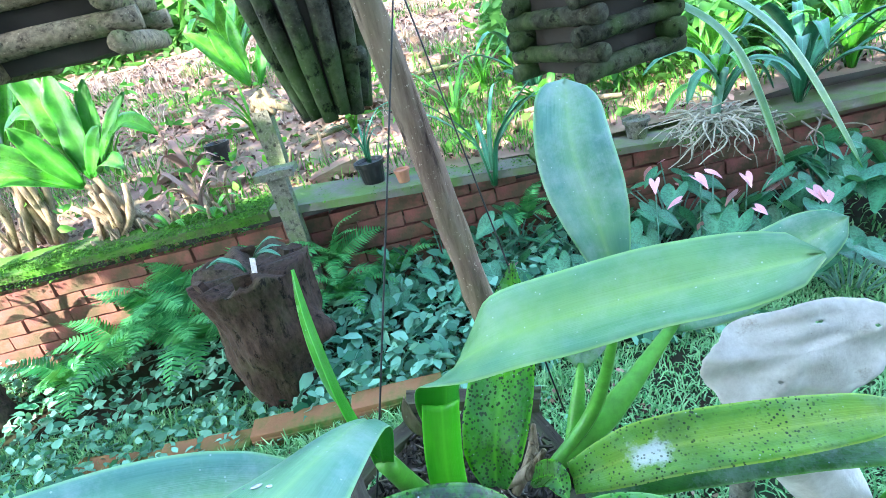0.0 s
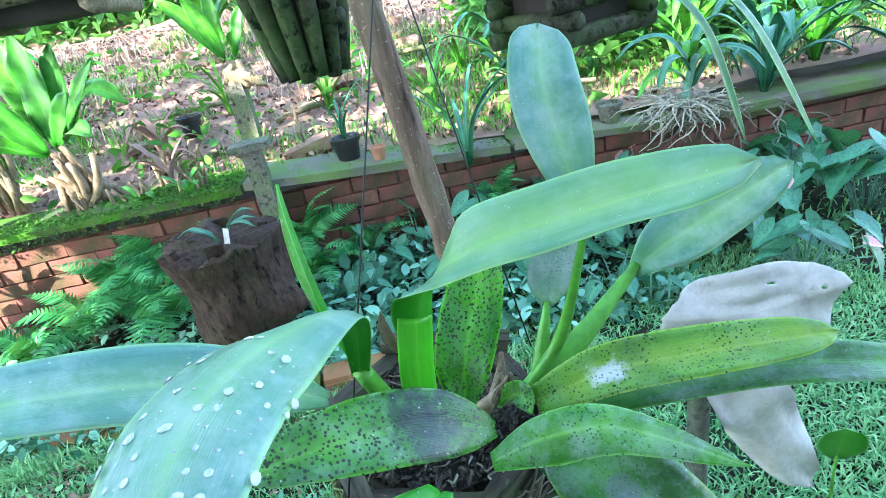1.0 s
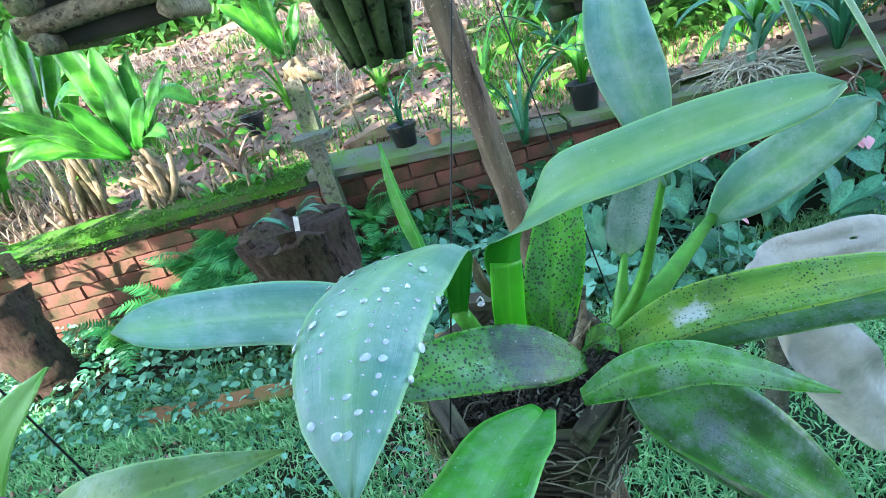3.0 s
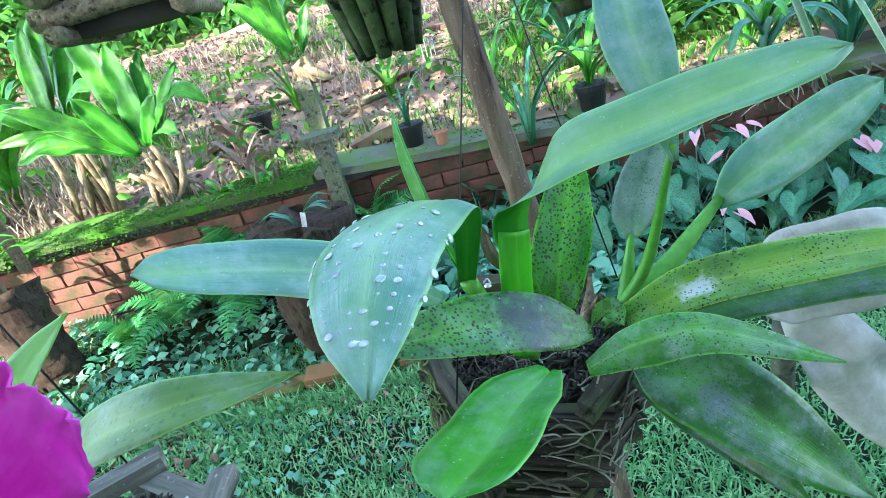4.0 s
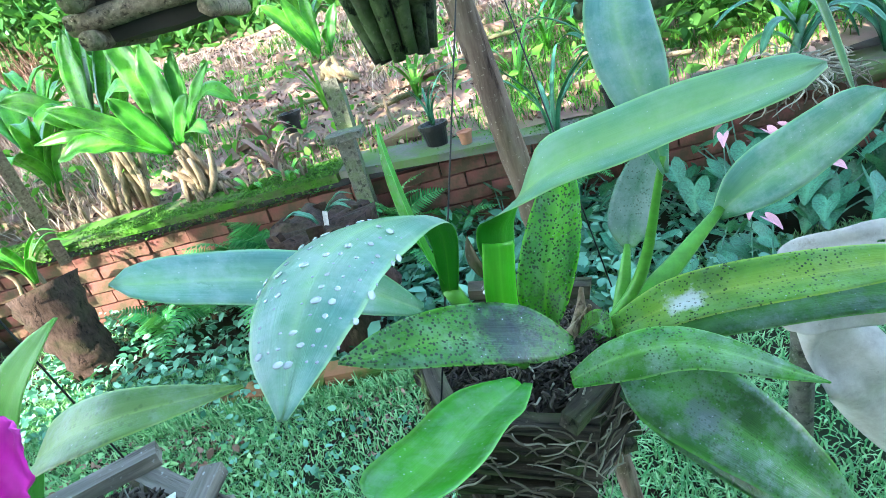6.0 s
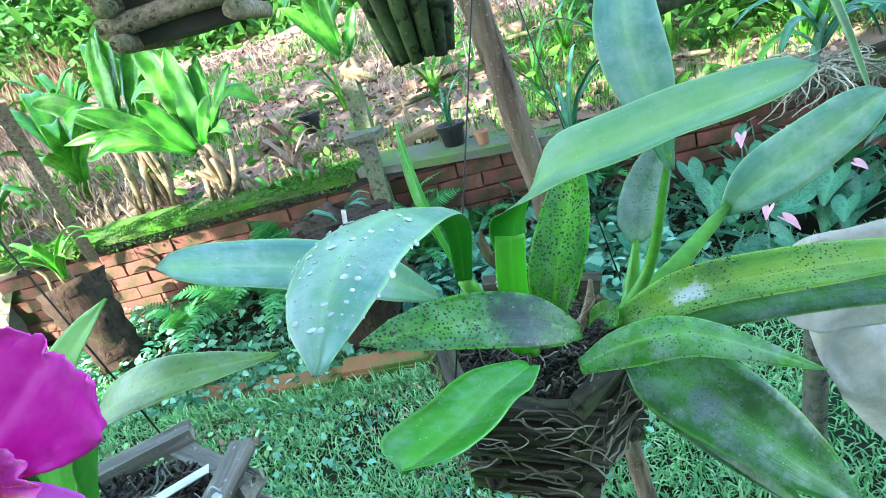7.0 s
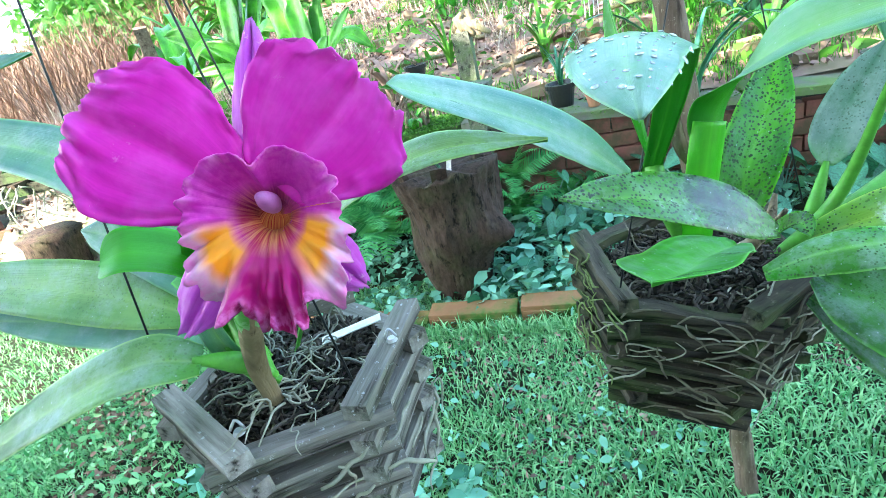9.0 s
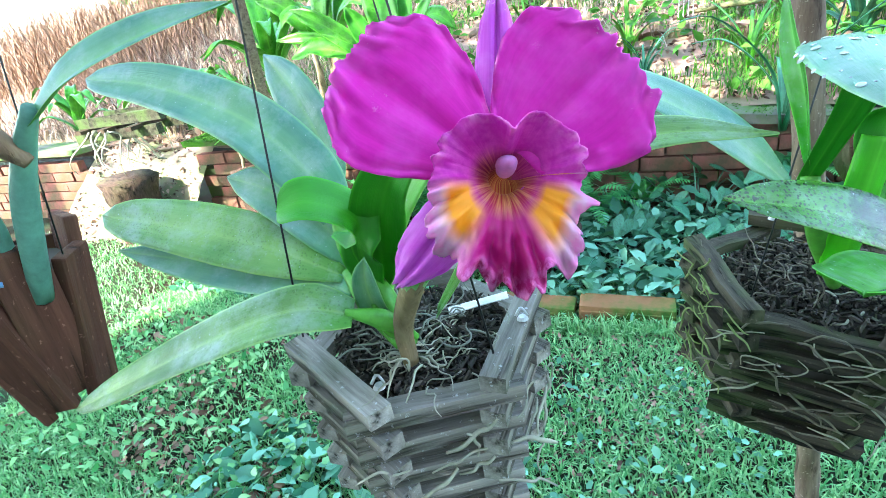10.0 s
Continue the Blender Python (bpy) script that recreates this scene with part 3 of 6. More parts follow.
for k in range(9000):
    x, y = rng.uniform(0.7, 4.2), rng.uniform(2.9, 4.6)
    z = bed_height(x, y) + rng.random() * (0.45 + 0.4 * noise.noise(Vector((x * 1.4, y * 1.4, 9))))
    if noise.noise(Vector((x * 2.1, y * 2.1, z * 2))) > -0.15:
        shrub.append((x, y, z))
round_leaves("shrubs", shrub, HEDGE, "loose soft green shrubs behind the wall", "shrubs", 0.045, 1.0, 1.9)
round_leaves("hedge", spots, HEDGE, "dense far greenery closing the garden", "hedge", 0.08, 1.0, 2.2)


# ---- edging bricks ----
def edging_brick(x, y, length, turn, depth):
    bm = box_bm(length, 0.085, 0.075, 0.004)
    for dz in (-0.018, 0.012):
        g = bmesh.ops.create_cube(bm, size=1.0)["verts"]
        bmesh.ops.scale(bm, vec=(length * 0.985, 0.012, 0.012), verts=g)
        bmesh.ops.translate(bm, vec=(0, -0.043, dz), verts=g)
    ob = part("edging_brick", bm, EDGE_BRICK)
    ob.matrix_world = pose(x, y, depth - 0.008, 3, 2, turn)
    return tagged(ob, "ridged terracotta edging brick half sunk in grass", "brick", "edging of the flower bed")


for x, y, ln, tn, dp in ((-1.29, 1.50, 0.32, -9, -0.006), (-0.945, 1.465, 0.33, -3, 0.004), (-0.605, 1.465, 0.335, 1, 0.022), (-0.262, 1.475, 0.32, 2, 0.028)):
    edging_brick(x, y, ln, tn, dp)


# ---- stump ----
def stump():
    ob = thing("tree_stump", "dark rotten stump, wider at its flat top", "stump", at=(-0.69, 1.73, 0))
    sides, rings = 84, 48
    verts, faces = [], []
    for k in range(rings):
        u = k / (rings - 1)
        z = -0.02 + 0.55 * u
        r = 0.118 + 0.062 * min(1, u * 1.7) + 0.018 * max(0, u - 0.7) * 3
        for s in range(sides):
            a = 6.2832 * s / sides
            rr = r * (1 + 0.16 * noise.noise(Vector((math.cos(a) * 1.3, math.sin(a) * 1.3, u * 2.5))) + 0.07 * noise.noise(Vector((math.cos(a) * 7, math.sin(a) * 7, u * 3))) + 0.06 * abs(noise.noise(Vector((math.cos(a) * 15, math.sin(a) * 15, u * 2.5)))) - 0.03 * (noise.noise(Vector((math.cos(a) * 9, math.sin(a) * 9, u * 16))) > 0.25))
            knob = 0.085 * math.exp(-((a - 5.9) / 0.28) ** 2 - ((u - 0.50) / 0.11) ** 2)
            rr += knob
            zz = z + (0.03 * noise.noise(Vector((math.cos(a) * 3, math.sin(a) * 3, 9))) if k == rings - 1 else 0)
            verts.append((math.cos(a) * rr + 0.03 * u, math.sin(a) * rr, zz))
    for k in range(rings - 1):
        for s in range(sides):
            a, b = k * sides + s, k * sides + (s + 1) % sides
            faces.append((a, b, b + sides, a + sides))
    base = len(verts)
    for s in range(sides):
        x, y, z = verts[(rings - 1) * sides + s]
        verts.append((x * 0.7, y * 0.7, z + 0.012 * noise.noise(Vector((x * 40, y * 40, 2))) - 0.006))
    for s in range(sides):
        a, b = (rings - 1) * sides + s, (rings - 1) * sides + (s + 1) % sides
        faces.append((a, b, base + (s + 1) % sides, base + s))
    verts.append((0.02, 0, 0.515))
    for s in range(sides):
        faces.append((base + s, base + (s + 1) % sides, len(verts) - 1))
    put("trunk", mesh_of("trunk", verts, faces, STUMP), ob)
    for k in range(5):
        a = 0.6 + k * 1.1
        bar("splinter", (math.cos(a) * 0.13, math.sin(a) * 0.15, 0.47), (math.cos(a) * 0.16, math.sin(a) * 0.16, 0.535 + 0.008 * k), 0.06, 0.02, STUMP, ob, up=(math.cos(a), math.sin(a), 0), rough=0.006, seed=k)
    return ob


stump()
tagged(bar("plant_label", (-0.635, 1.66, 0.50), (-0.615, 1.655, 0.585), 0.018, 0.002, WHITE, bevel=0, up=(0, 1, 0)), "white plastic plant label standing on the stump", "label")

# ---- leaning pole ----
pole = thing("pole", "slim weathered wooden pole leaning out of the lawn", "pole")
rod("shaft", [(0.145, 0.71, -0.05), (0.105, 0.705, 0.35), (0.06, 0.70, 0.74), (0.002, 0.70, 1.22), (-0.055, 0.70, 1.7)], [0.021, 0.02, 0.022, 0.02, 0.018], POLE, pole, sides=14, n=40, rough=0.25)


# ---- hanging baskets ----
def hex_basket(at, radius, turn, layers, slat_h, mat, label, tilt=(0, 0), group="hanging slat baskets", worn=0.0):
    """Six-sided basket of stacked slats; every layer uses three of the six sides."""
    ob = thing("hanging_basket", label, "basket", group)
    side = radius
    for k in range(layers):
        for e in range(k % 2, 6, 2):
            a0, a1 = radians(60 * e), radians(60 * (e + 1))
            shrink = 1.0 - 0.018 * (layers - 1 - k)
            p0, p1 = Vector((math.cos(a0), math.sin(a0), 0)) * side * shrink, Vector((math.cos(a1), math.sin(a1), 0)) * side * shrink
            d = (p1 - p0).normalized()
            jit = rng.uniform(-0.003, 0.003)
            z = -slat_h * (layers - 1 - k)
            bar("slat", p0 - d * (0.017 + jit) + Vector((0, 0, z)), p1 + d * (0.017 - jit) + Vector((0, 0, z + rng.uniform(-0.001, 0.001))), 0.0185, slat_h * rng.uniform(0.80, 1.02), mat, ob, bevel=0.0012, rough=worn, seed=k * 7 + e)
    bm = bmesh.new()
    bmesh.ops.create_cone(bm, cap_ends=True, segments=6, radius1=side * 0.66, radius2=side * 0.78, depth=slat_h * (layers - 2.5))
    bmesh.ops.rotate(bm, cent=(0, 0, 0), matrix=Matrix.Rotation(radians(0), 3, "Z"), verts=bm.verts)
    bmesh.ops.translate(bm, vec=(0, 0, -slat_h * (layers - 1) * 0.5 - slat_h * 0.9), verts=bm.verts)
    part("potting_bark", bm, BARK_CHIP, ob, "dark bark filling")
    ob.matrix_world = pose(*at, tilt[0], tilt[1], turn)
    return ob


def chips(at, radius, n, seed, z):
    """Bark chips and dead roots over the filling of a basket."""
    r = random.Random(seed)
    verts, faces = [], []
    for k in range(n):
        a, d = r.uniform(0, 6.283), radius * math.sqrt(r.random())
        c = Vector((at[0] + math.cos(a) * d, at[1] + math.sin(a) * d, z + r.uniform(-0.004, 0.012)))
        m = Matrix.Translation(c) @ Euler((r.gauss(0, 0.6), r.gauss(0, 0.6), r.uniform(0, 6.3))).to_matrix().to_4x4()
        sx, sy, sz = r.uniform(0.002, 0.009), r.uniform(0.0006, 0.0022), r.uniform(0.0005, 0.0015)
        i = len(verts)
        for x, y, q in ((-1, -0.6, -1), (0.7, -1, -0.6), (1, 0.5, -1), (-0.6, 1, -0.7), (-0.9, -0.3, 0.7), (0.5, -0.8, 1), (0.8, 0.3, 0.5), (-0.3, 0.7, 0.9)):
            verts.append(m @ Vector((x * sx, y * sy, q * sz)))
        for f in ((0, 3, 2, 1), (4, 5, 6, 7), (0, 1, 5, 4), (1, 2, 6, 5), (2, 3, 7, 6), (3, 0, 4, 7)):
            faces.append(tuple(i + q for q in f))
    return tagged(put("bark_chips", mesh_of("bark_chips", verts, faces, BARK_CHIP, smooth=False)), "loose bark chips filling the slat basket", "bark", kind="stuff")


def string(a, b, mat=WIRE, r=0.0008, label="thin black hanging wire"):
    ob = rod("hanging_wire", [a, (Vector(a) + Vector(b)) / 2 + Vector((0.002, 0, 0)), b], [r, r], mat, sides=6, n=8)
    return tagged(ob, label, "wire")


def roots(parent, centre, n, length, mat, seed, spread=0.05, r=0.0016, drop=1.0, out=None):
    g = random.Random(seed)
    for k in range(n):
        a = g.uniform(0, 6.283) if out is None else out + g.gauss(0, 0.7)
        d = Vector((math.cos(a), math.sin(a), 0))
        p = Vector(centre) + d * g.uniform(0.2, 1) * spread
        pts = [p]
        ln = length * g.uniform(0.5, 1.1)
        v = d * 0.7 + Vector((g.gauss(0, 0.3), g.gauss(0, 0.3), 0.1))
        for s in range(5):
            v = v * 0.7 + Vector((g.gauss(0, 0.45), g.gauss(0, 0.45), -0.35 * drop + g.gauss(0, 0.25)))
            p = p + v.normalized() * ln / 5
            pts.append(p.copy())
        rod("root", pts, [r * 1.1, r, r * 0.8, r * 0.5], mat, parent, sides=6, n=12)


# basket with the large-leaved orchid
B2 = (-0.008, 0.330, 0.828)
b2 = hex_basket(B2, 0.114, -12, 10, 0.0150, SLAT_OLD, "dark wet hexagonal slat basket overgrown with roots", (0, 6), worn=0.008)
chips((B2[0], B2[1]), 0.088, 1500, 3, 0.812)
# basket with the flowering orchid
B1 = (-0.337, 0.099, 0.892)
b1 = hex_basket(B1, 0.092, 30, 10, 0.0145, SLAT, "grey weathered hexagonal slat basket with bark", (0, 0), worn=0.0022)
chips((B1[0], B1[1]), 0.07, 2200, 5, 0.877)
string((-0.085, 0.215, 0.862), (0.16, 0.69, 1.66))
string((0.092, 0.345, 0.86), (-0.03, 0.55, 1.66))
for q in ((-0.415, 0.055, 0.905), (-0.258, 0.05, 0.91), (-0.335, 0.18, 0.91)):
    string(q, (-0.43, 0.18, 1.66))
for y in (0.18, 0.60, 0.98):
    rail = bar("hanging_rail", (-1.3, y, 1.685), (1.2, y + 0.08, 1.685), 0.04, 0.045, POLE, bevel=0.004)
    tagged(rail, "plain wooden rail that carries the hanging baskets", "rail", "hanging rails")
rail = bar("hanging_rail", (-1.4, 1.64, 1.92), (1.2, 1.70, 1.92), 0.04, 0.045, POLE, bevel=0.004)
tagged(rail, "plain wooden rail that carries the hanging baskets", "rail", "hanging rails")
for x in (-1.2, 1.1):
    post = bar("rail_post", (x, 1.70, 1.70), (x, 1.66, 1.90), 0.04, 0.04, POLE, bevel=0.003, up=(0, 1, 0))
    tagged(post, "short wooden post under the upper rail", "post", "posts of the rails")
    rail = bar("cross_beam", (x, -1.64, 1.73), (x, 1.75, 1.73), 0.05, 0.045, POLE, bevel=0.004)
    tagged(rail, "plain wooden beam fixed to the house wall", "beam", "beams over the baskets")

# ---- large-leaved orchid ----
orchid = thing("orchid_plant", "large-leaved orchid with broad glaucous leaves, not in flower", "orchid", "potted orchids")
hub = Vector((0.06, 0.325, 0.81))
rod("cane", [hub, (0.118, 0.335, 0.87), (0.142, 0.305, 1.00)], [0.006, 0.0062, 0.0028], BULB, orchid, "pale green cane", sides=10)
leaf(orchid, [(0.142, 0.303, 0.985), (0.133, 0.315, 1.05), (0.130, 0.345, 1.10), (0.144, 0.394, 1.143)], 0.058, (0, -1, 0.25), LEAF_BLUE, "upright bluish leaf", shape="paddle", fold=0.12, under=LEAF_UNDER)
leaf(orchid, [(-0.018, 0.255, 0.86), (-0.015, 0.242, 0.91), (-0.012, 0.240, 0.945), (-0.005, 0.246, 0.985)], 0.026, (0.1, -1, 0.1), LEAF_PETIOLE, "bright green folded petiole", name="petiole", shape="band", fold=-0.5, thick=0.003)
leaf(orchid, [(-0.006, 0.252, 0.965), (0.004, 0.258, 1.0), (0.043, 0.227, 1.040), (0.115, 0.206, 1.059), (0.190, 0.173, 1.080)], 0.054, (0.0, -0.45, 1), LEAF_PALE, "long arching pale leaf", shape="arch", fold=0.25, wave=0.12, turned=(-0.5, 0.8, 0.2), nu=30, under=LEAF_UNDER)
rod("cane", [hub, (0.13, 0.345, 0.845), (0.222, 0.394, 0.893)], [0.006, 0.012, 0.005], BULB, orchid, "green spindle pseudobulb", sides=10)
leaf(orchid, [(0.218, 0.394, 0.886), (0.248, 0.385, 0.915), (0.287, 0.370, 0.945), (0.335, 0.333, 0.998)], 0.06, (0.1, -0.7, 0.8), LEAF_BLUE, shape="round", fold=0.15, under=LEAF_UNDER)
leaf(orchid, [(0.016, 0.262, 0.885), (0.025, 0.277, 0.92), (0.050, 0.318, 0.965), (0.074, 0.368, 1.013)], 0.050, (-0.3, -1, 0.2), LEAF_SPOT, "spotted upright leaf", shape="lance", fold=0.5, under=LEAF_UNDER)
leaf(orchid, [(0.119, 0.371, 0.886), (0.126, 0.376, 0.915), (0.140, 0.379, 0.950), (0.164, 0.383, 0.994)], 0.047, (-0.1, -1, 0.2), LEAF_GREY, "whitish bloomed leaf", shape="oval", fold=0.2, under=LEAF_UNDER)
rod("cane", [(0.085, 0.335, 0.81), (0.105, 0.355, 0.85), (0.119, 0.371, 0.89)], [0.006, 0.008, 0.003], BULB, orchid, sides=8)
leaf(orchid, [(0.076, 0.272, 0.862), (0.138, 0.256, 0.890), (0.215, 0.24, 0.900), (0.305, 0.229, 0.900)], 0.044, (0, -0.5, 1), LEAF_WHITE, "yellowing spotted leaf with a white patch", shape="strap", fold=0.2, under=LEAF_UNDER)
leaf(orchid, [(0.026, 0.220, 0.862), (0.068, 0.212, 0.882), (0.120, 0.200, 0.887), (0.195, 0.165, 0.862)], 0.042, (0.1, -0.4, 1), LEAF_STRIPE, shape="lance", fold=-0.2, under=LEAF_UNDER)
leaf(orchid, [(0.072, 0.248, 0.840), (0.105, 0.225, 0.825), (0.155, 0.192, 0.790), (0.221, 0.156, 0.721)], 0.078, (0.35, -0.75, 0.55), LEAF_BROAD, "broad dark leaf hanging forward", shape="oval", fold=0.15, under=LEAF_UNDER)
leaf(orchid, [(0.033, 0.212, 0.903), (-0.010, 0.197, 0.935), (-0.060, 0.174, 0.960), (-0.118, 0.141, 0.981)], 0.050, (0, -0.6, 1), LEAF_BLOTCH, "dark-spotted leaf", shape="oval", fold=0.1, under=LEAF_UNDER)
leaf(orchid, [(-0.010, 0.146, 0.932), (-0.036, 0.105, 0.948), (-0.053, 0.065, 0.963), (-0.073, 0.022, 0.984)], 0.054, (-0.25, -0.5, 1), LEAF_FRESH, "glossy fresh-green leaf", shape="blunt", fold=0.25, under=LEAF_UNDER)
leaf(orchid, [(-0.070, 0.207, 0.966), (-0.107, 0.190, 1.005), (-0.152, 0.160, 1.042), (-0.205, 0.113, 1.080)], 0.046, (0, -0.6, 0.9), LEAF_BLUE, shape="round", fold=0.1, under=LEAF_UNDER)
rod("cane", [(-0.01, 0.28, 0.84), (-0.035, 0.255, 0.90), (-0.050, 0.237, 0.96)], [0.006, 0.008, 0.007], BULB, orchid, sides=10)
drooping = leaf(orchid, [(-0.052, 0.243, 0.952), (-0.038, 0.195, 1.032), (-0.051, 0.128, 1.072), (-0.071, 0.078, 1.084), (-0.076, 0.030, 1.080), (-0.075, -0.008, 1.068)], 0.054, (0.1, -0.15, 1), LEAF_BLUE, "drooping bluish leaf with water drops", shape="spade", fold=-0.3, turned=(0.25, 0.8, 0.5), nu=30, under=LEAF_UNDER)
leaf(orchid, [(-0.052, 0.235, 0.97), (-0.060, 0.235, 1.02), (-0.068, 0.255, 1.06), (-0.073, 0.274, 1.093)], 0.022, (-0.9, -0.3, 0.3), LEAF_FRESH, "narrow upright leaf seen on edge", shape="lance", fold=0.5, under=LEAF_UNDER)

leaf(orchid, [(0.07, 0.25, 0.815), (0.10, 0.235, 0.790), (0.145, 0.21, 0.745), (0.195, 0.19, 0.68)], 0.042, (0.2, -0.8, 0.6), LEAF_DARK, "narrow dark leaf with a pale rib", shape="lance", fold=0.35, under=LEAF_UNDER)
leaf(orchid, [(0.045, 0.285, 0.855), (0.055, 0.27, 0.875), (0.062, 0.255, 0.885), (0.065, 0.24, 0.88)], 0.022, (-0.3, -0.4, 1), LEAF_SPOT, "small curled leaf at the crown", shape="oval", fold=0.4, under=LEAF_UNDER)
leaf(orchid, [(-0.018, 0.262, 0.945), (-0.026, 0.257, 0.97), (-0.028, 0.252, 0.995)], 0.012, (-0.5, -1, 0.3), SHEATH, "papery white sheath", name="sheath", shape="lance", fold=0.6)
for pts in ([(0.02, 0.30, 0.84), (0.045, 0.29, 0.86), (0.06, 0.285, 0.885)], [(0.03, 0.29, 0.84), (0.05, 0.30, 0.865), (0.058, 0.31, 0.89)], [(0.0, 0.29, 0.845), (-0.012, 0.275, 0.87), (-0.02, 0.26, 0.885)]):
    rod("dry_sheath", pts, [0.004, 0.006, 0.002], SHEATH, orchid, "dry brown sheath", sides=7)

leaf(orchid, [(0.085, 0.28, 0.84), (0.17, 0.262, 0.860), (0.29, 0.24, 0.866), (0.43, 0.21, 0.84)], 0.042, (0, -0.4, 1), LEAF_DARK, "dark leaf below the spotted one", shape="strap", fold=0.15, under=LEAF_UNDER)

# ---- flowering orchid ----
cattleya = thing("flowering_orchid", "orchid with one large magenta flower and yellow throat", "orchid", "potted orchids")
leaf(cattleya, [(-0.40, 0.12, 0.98), (-0.43, 0.135, 1.015), (-0.50, 0.155, 1.06), (-0.61, 0.177, 1.092), (-0.705, 0.186, 1.106)], 0.054, (0.1, -0.7, 0.8), LEAF_BLUE, shape="strap", fold=0.12, under=LEAF_UNDER)
leaf(cattleya, [(-0.41, 0.14, 0.985), (-0.44, 0.18, 1.02), (-0.485, 0.22, 1.065), (-0.53, 0.25, 1.10)], 0.05, (0.1, -1, 0.3), LEAF_BLUE, shape="oval", fold=0.1, under=LEAF_UNDER)
leaf(cattleya, [(-0.395, 0.10, 0.935), (-0.46, 0.105, 0.955), (-0.56, 0.115, 0.970), (-0.675, 0.12, 0.982)], 0.056, (0, -0.7, 0.8), LEAF_LIME, shape="round", fold=0.1, under=LEAF_UNDER)
leaf(cattleya, [(-0.345, 0.03, 0.948), (-0.38, 0.015, 0.958), (-0.45, -0.006, 0.938), (-0.590, -0.026, 0.875)], 0.040, (0, -0.5, 1), LEAF_LIME, "long pale leaf reaching forward", shape="strap", fold=0.1, under=LEAF_UNDER)
rod("cane", [(-0.312, 0.05, 0.918), (-0.330, 0.04, 0.938), (-0.35, 0.028, 0.95)], [0.0025, 0.0078, 0.0025], BULB, cattleya, sides=10)
rod("stalk", [(-0.318, 0.045, 0.90), (-0.317, 0.042, 0.93), (-0.30, 0.03, 0.965), (-0.275, 0.012, 1.0)], [0.0058, 0.0070, 0.0076, 0.005], STALK, cattleya, "brown sheathed stalk", sides=10)


leaf(cattleya, [(-0.36, 0.085, 0.925), (-0.352, 0.07, 0.97), (-0.345, 0.055, 1.005), (-0.36, 0.035, 1.025), (-0.38, 0.028, 1.022)], 0.036, (-0.2, 0.5, -0.9), LEAF_UNDER, "cupped dark green leaf", shape="blunt", fold=-0.35)
leaf(cattleya, [(-0.35, 0.085, 0.94), (-0.338, 0.075, 0.985), (-0.318, 0.062, 1.025), (-0.285, 0.05, 1.055)], 0.04, (0.3, -0.9, 0.3), LEAF_UNDER, "upright cupped leaf", shape="oval", fold=0.5)
leaf(cattleya, [(-0.385, 0.11, 0.94), (-0.42, 0.12, 0.975), (-0.47, 0.13, 1.0), (-0.52, 0.14, 1.01)], 0.045, (0, -0.8, 0.7), LEAF_BLUE, shape="oval", fold=0.1, under=LEAF_UNDER)
leaf(cattleya, [(-0.385, 0.09, 0.925), (-0.44, 0.10, 0.935), (-0.55, 0.11, 0.938), (-0.66, 0.11, 0.948)], 0.052, (0, -0.6, 0.9), LEAF_BLUE, shape="lance", fold=0.15, under=LEAF_UNDER)
leaf(cattleya, [(-0.335, 0.06, 0.915), (-0.34, 0.05, 0.94), (-0.338, 0.043, 0.965), (-0.333, 0.04, 0.985)], 0.02, (0.2, -1, 0.3), LEAF_PALE, shape="oval", fold=0.3, under=LEAF_UNDER)
leaf(cattleya, [(-0.30, 0.065, 0.93), (-0.255, 0.05, 0.995), (-0.215, 0.035, 1.038), (-0.160, 0.022, 1.060), (-0.110, 0.034, 1.054)], 0.034, (0.1, -0.35, 1), LEAF_LIME, "pale leaf reaching past the flower", shape="lance", fold=0.12, under=LEAF_UNDER)
leaf(cattleya, [(-0.365, 0.10, 0.91), (-0.362, 0.125, 0.965), (-0.32, 0.13, 1.02), (-0.262, 0.13, 1.062)], 0.036, (0.3, -0.6, 0.75), LEAF_YOUNG, "upright lime-green leaf", shape="lance", fold=0.2)
for pts, r in (([(-0.33, 0.055, 0.905), (-0.36, 0.075, 0.925), (-0.385, 0.09, 0.945)], [0.004, 0.010, 0.004]), ([(-0.325, 0.06, 0.905), (-0.345, 0.075, 0.93), (-0.36, 0.085, 0.955)], [0.004, 0.009, 0.004]), ([(-0.32, 0.06, 0.905), (-0.335, 0.055, 0.92), (-0.34, 0.05, 0.945)], [0.003, 0.006, 0.003]), ([(-0.34, 0.08, 0.91), (-0.39, 0.11, 0.95), (-0.405, 0.125, 0.985)], [0.004, 0.009, 0.005])):
    rod("pseudobulb", pts, r, BULB, cattleya, sides=10)
rod("sheath", [(-0.302, 0.032, 0.962), (-0.288, 0.022, 0.985), (-0.272, 0.01, 1.005), (-0.25, -0.008, 1.03)], [0.006, 0.0085, 0.006, 0.0025], LEAF_DARK, cattleya, "green flower sheath", sides=10)
roots(cattleya, (-0.317, 0.047, 0.902), 18, 0.042, ROOT, 11, 0.012, 0.0009, 0.25)
roots(cattleya, (-0.335, 0.085, 0.897), 34, 0.05, DARK_ROOT, 12, 0.05, 0.0008, 0.08)


# ---- the flower ----
FX, FY, FN = Vector((0.934, 0.317, -0.164)), Vector((-0.012, 0.488, 0.873)), Vector((0.357, -0.813, 0.460))
FX, FY, FN = (v.normalized() for v in (FX, FY, FN))
FC = Vector((-0.2155, -0.032, 1.067))


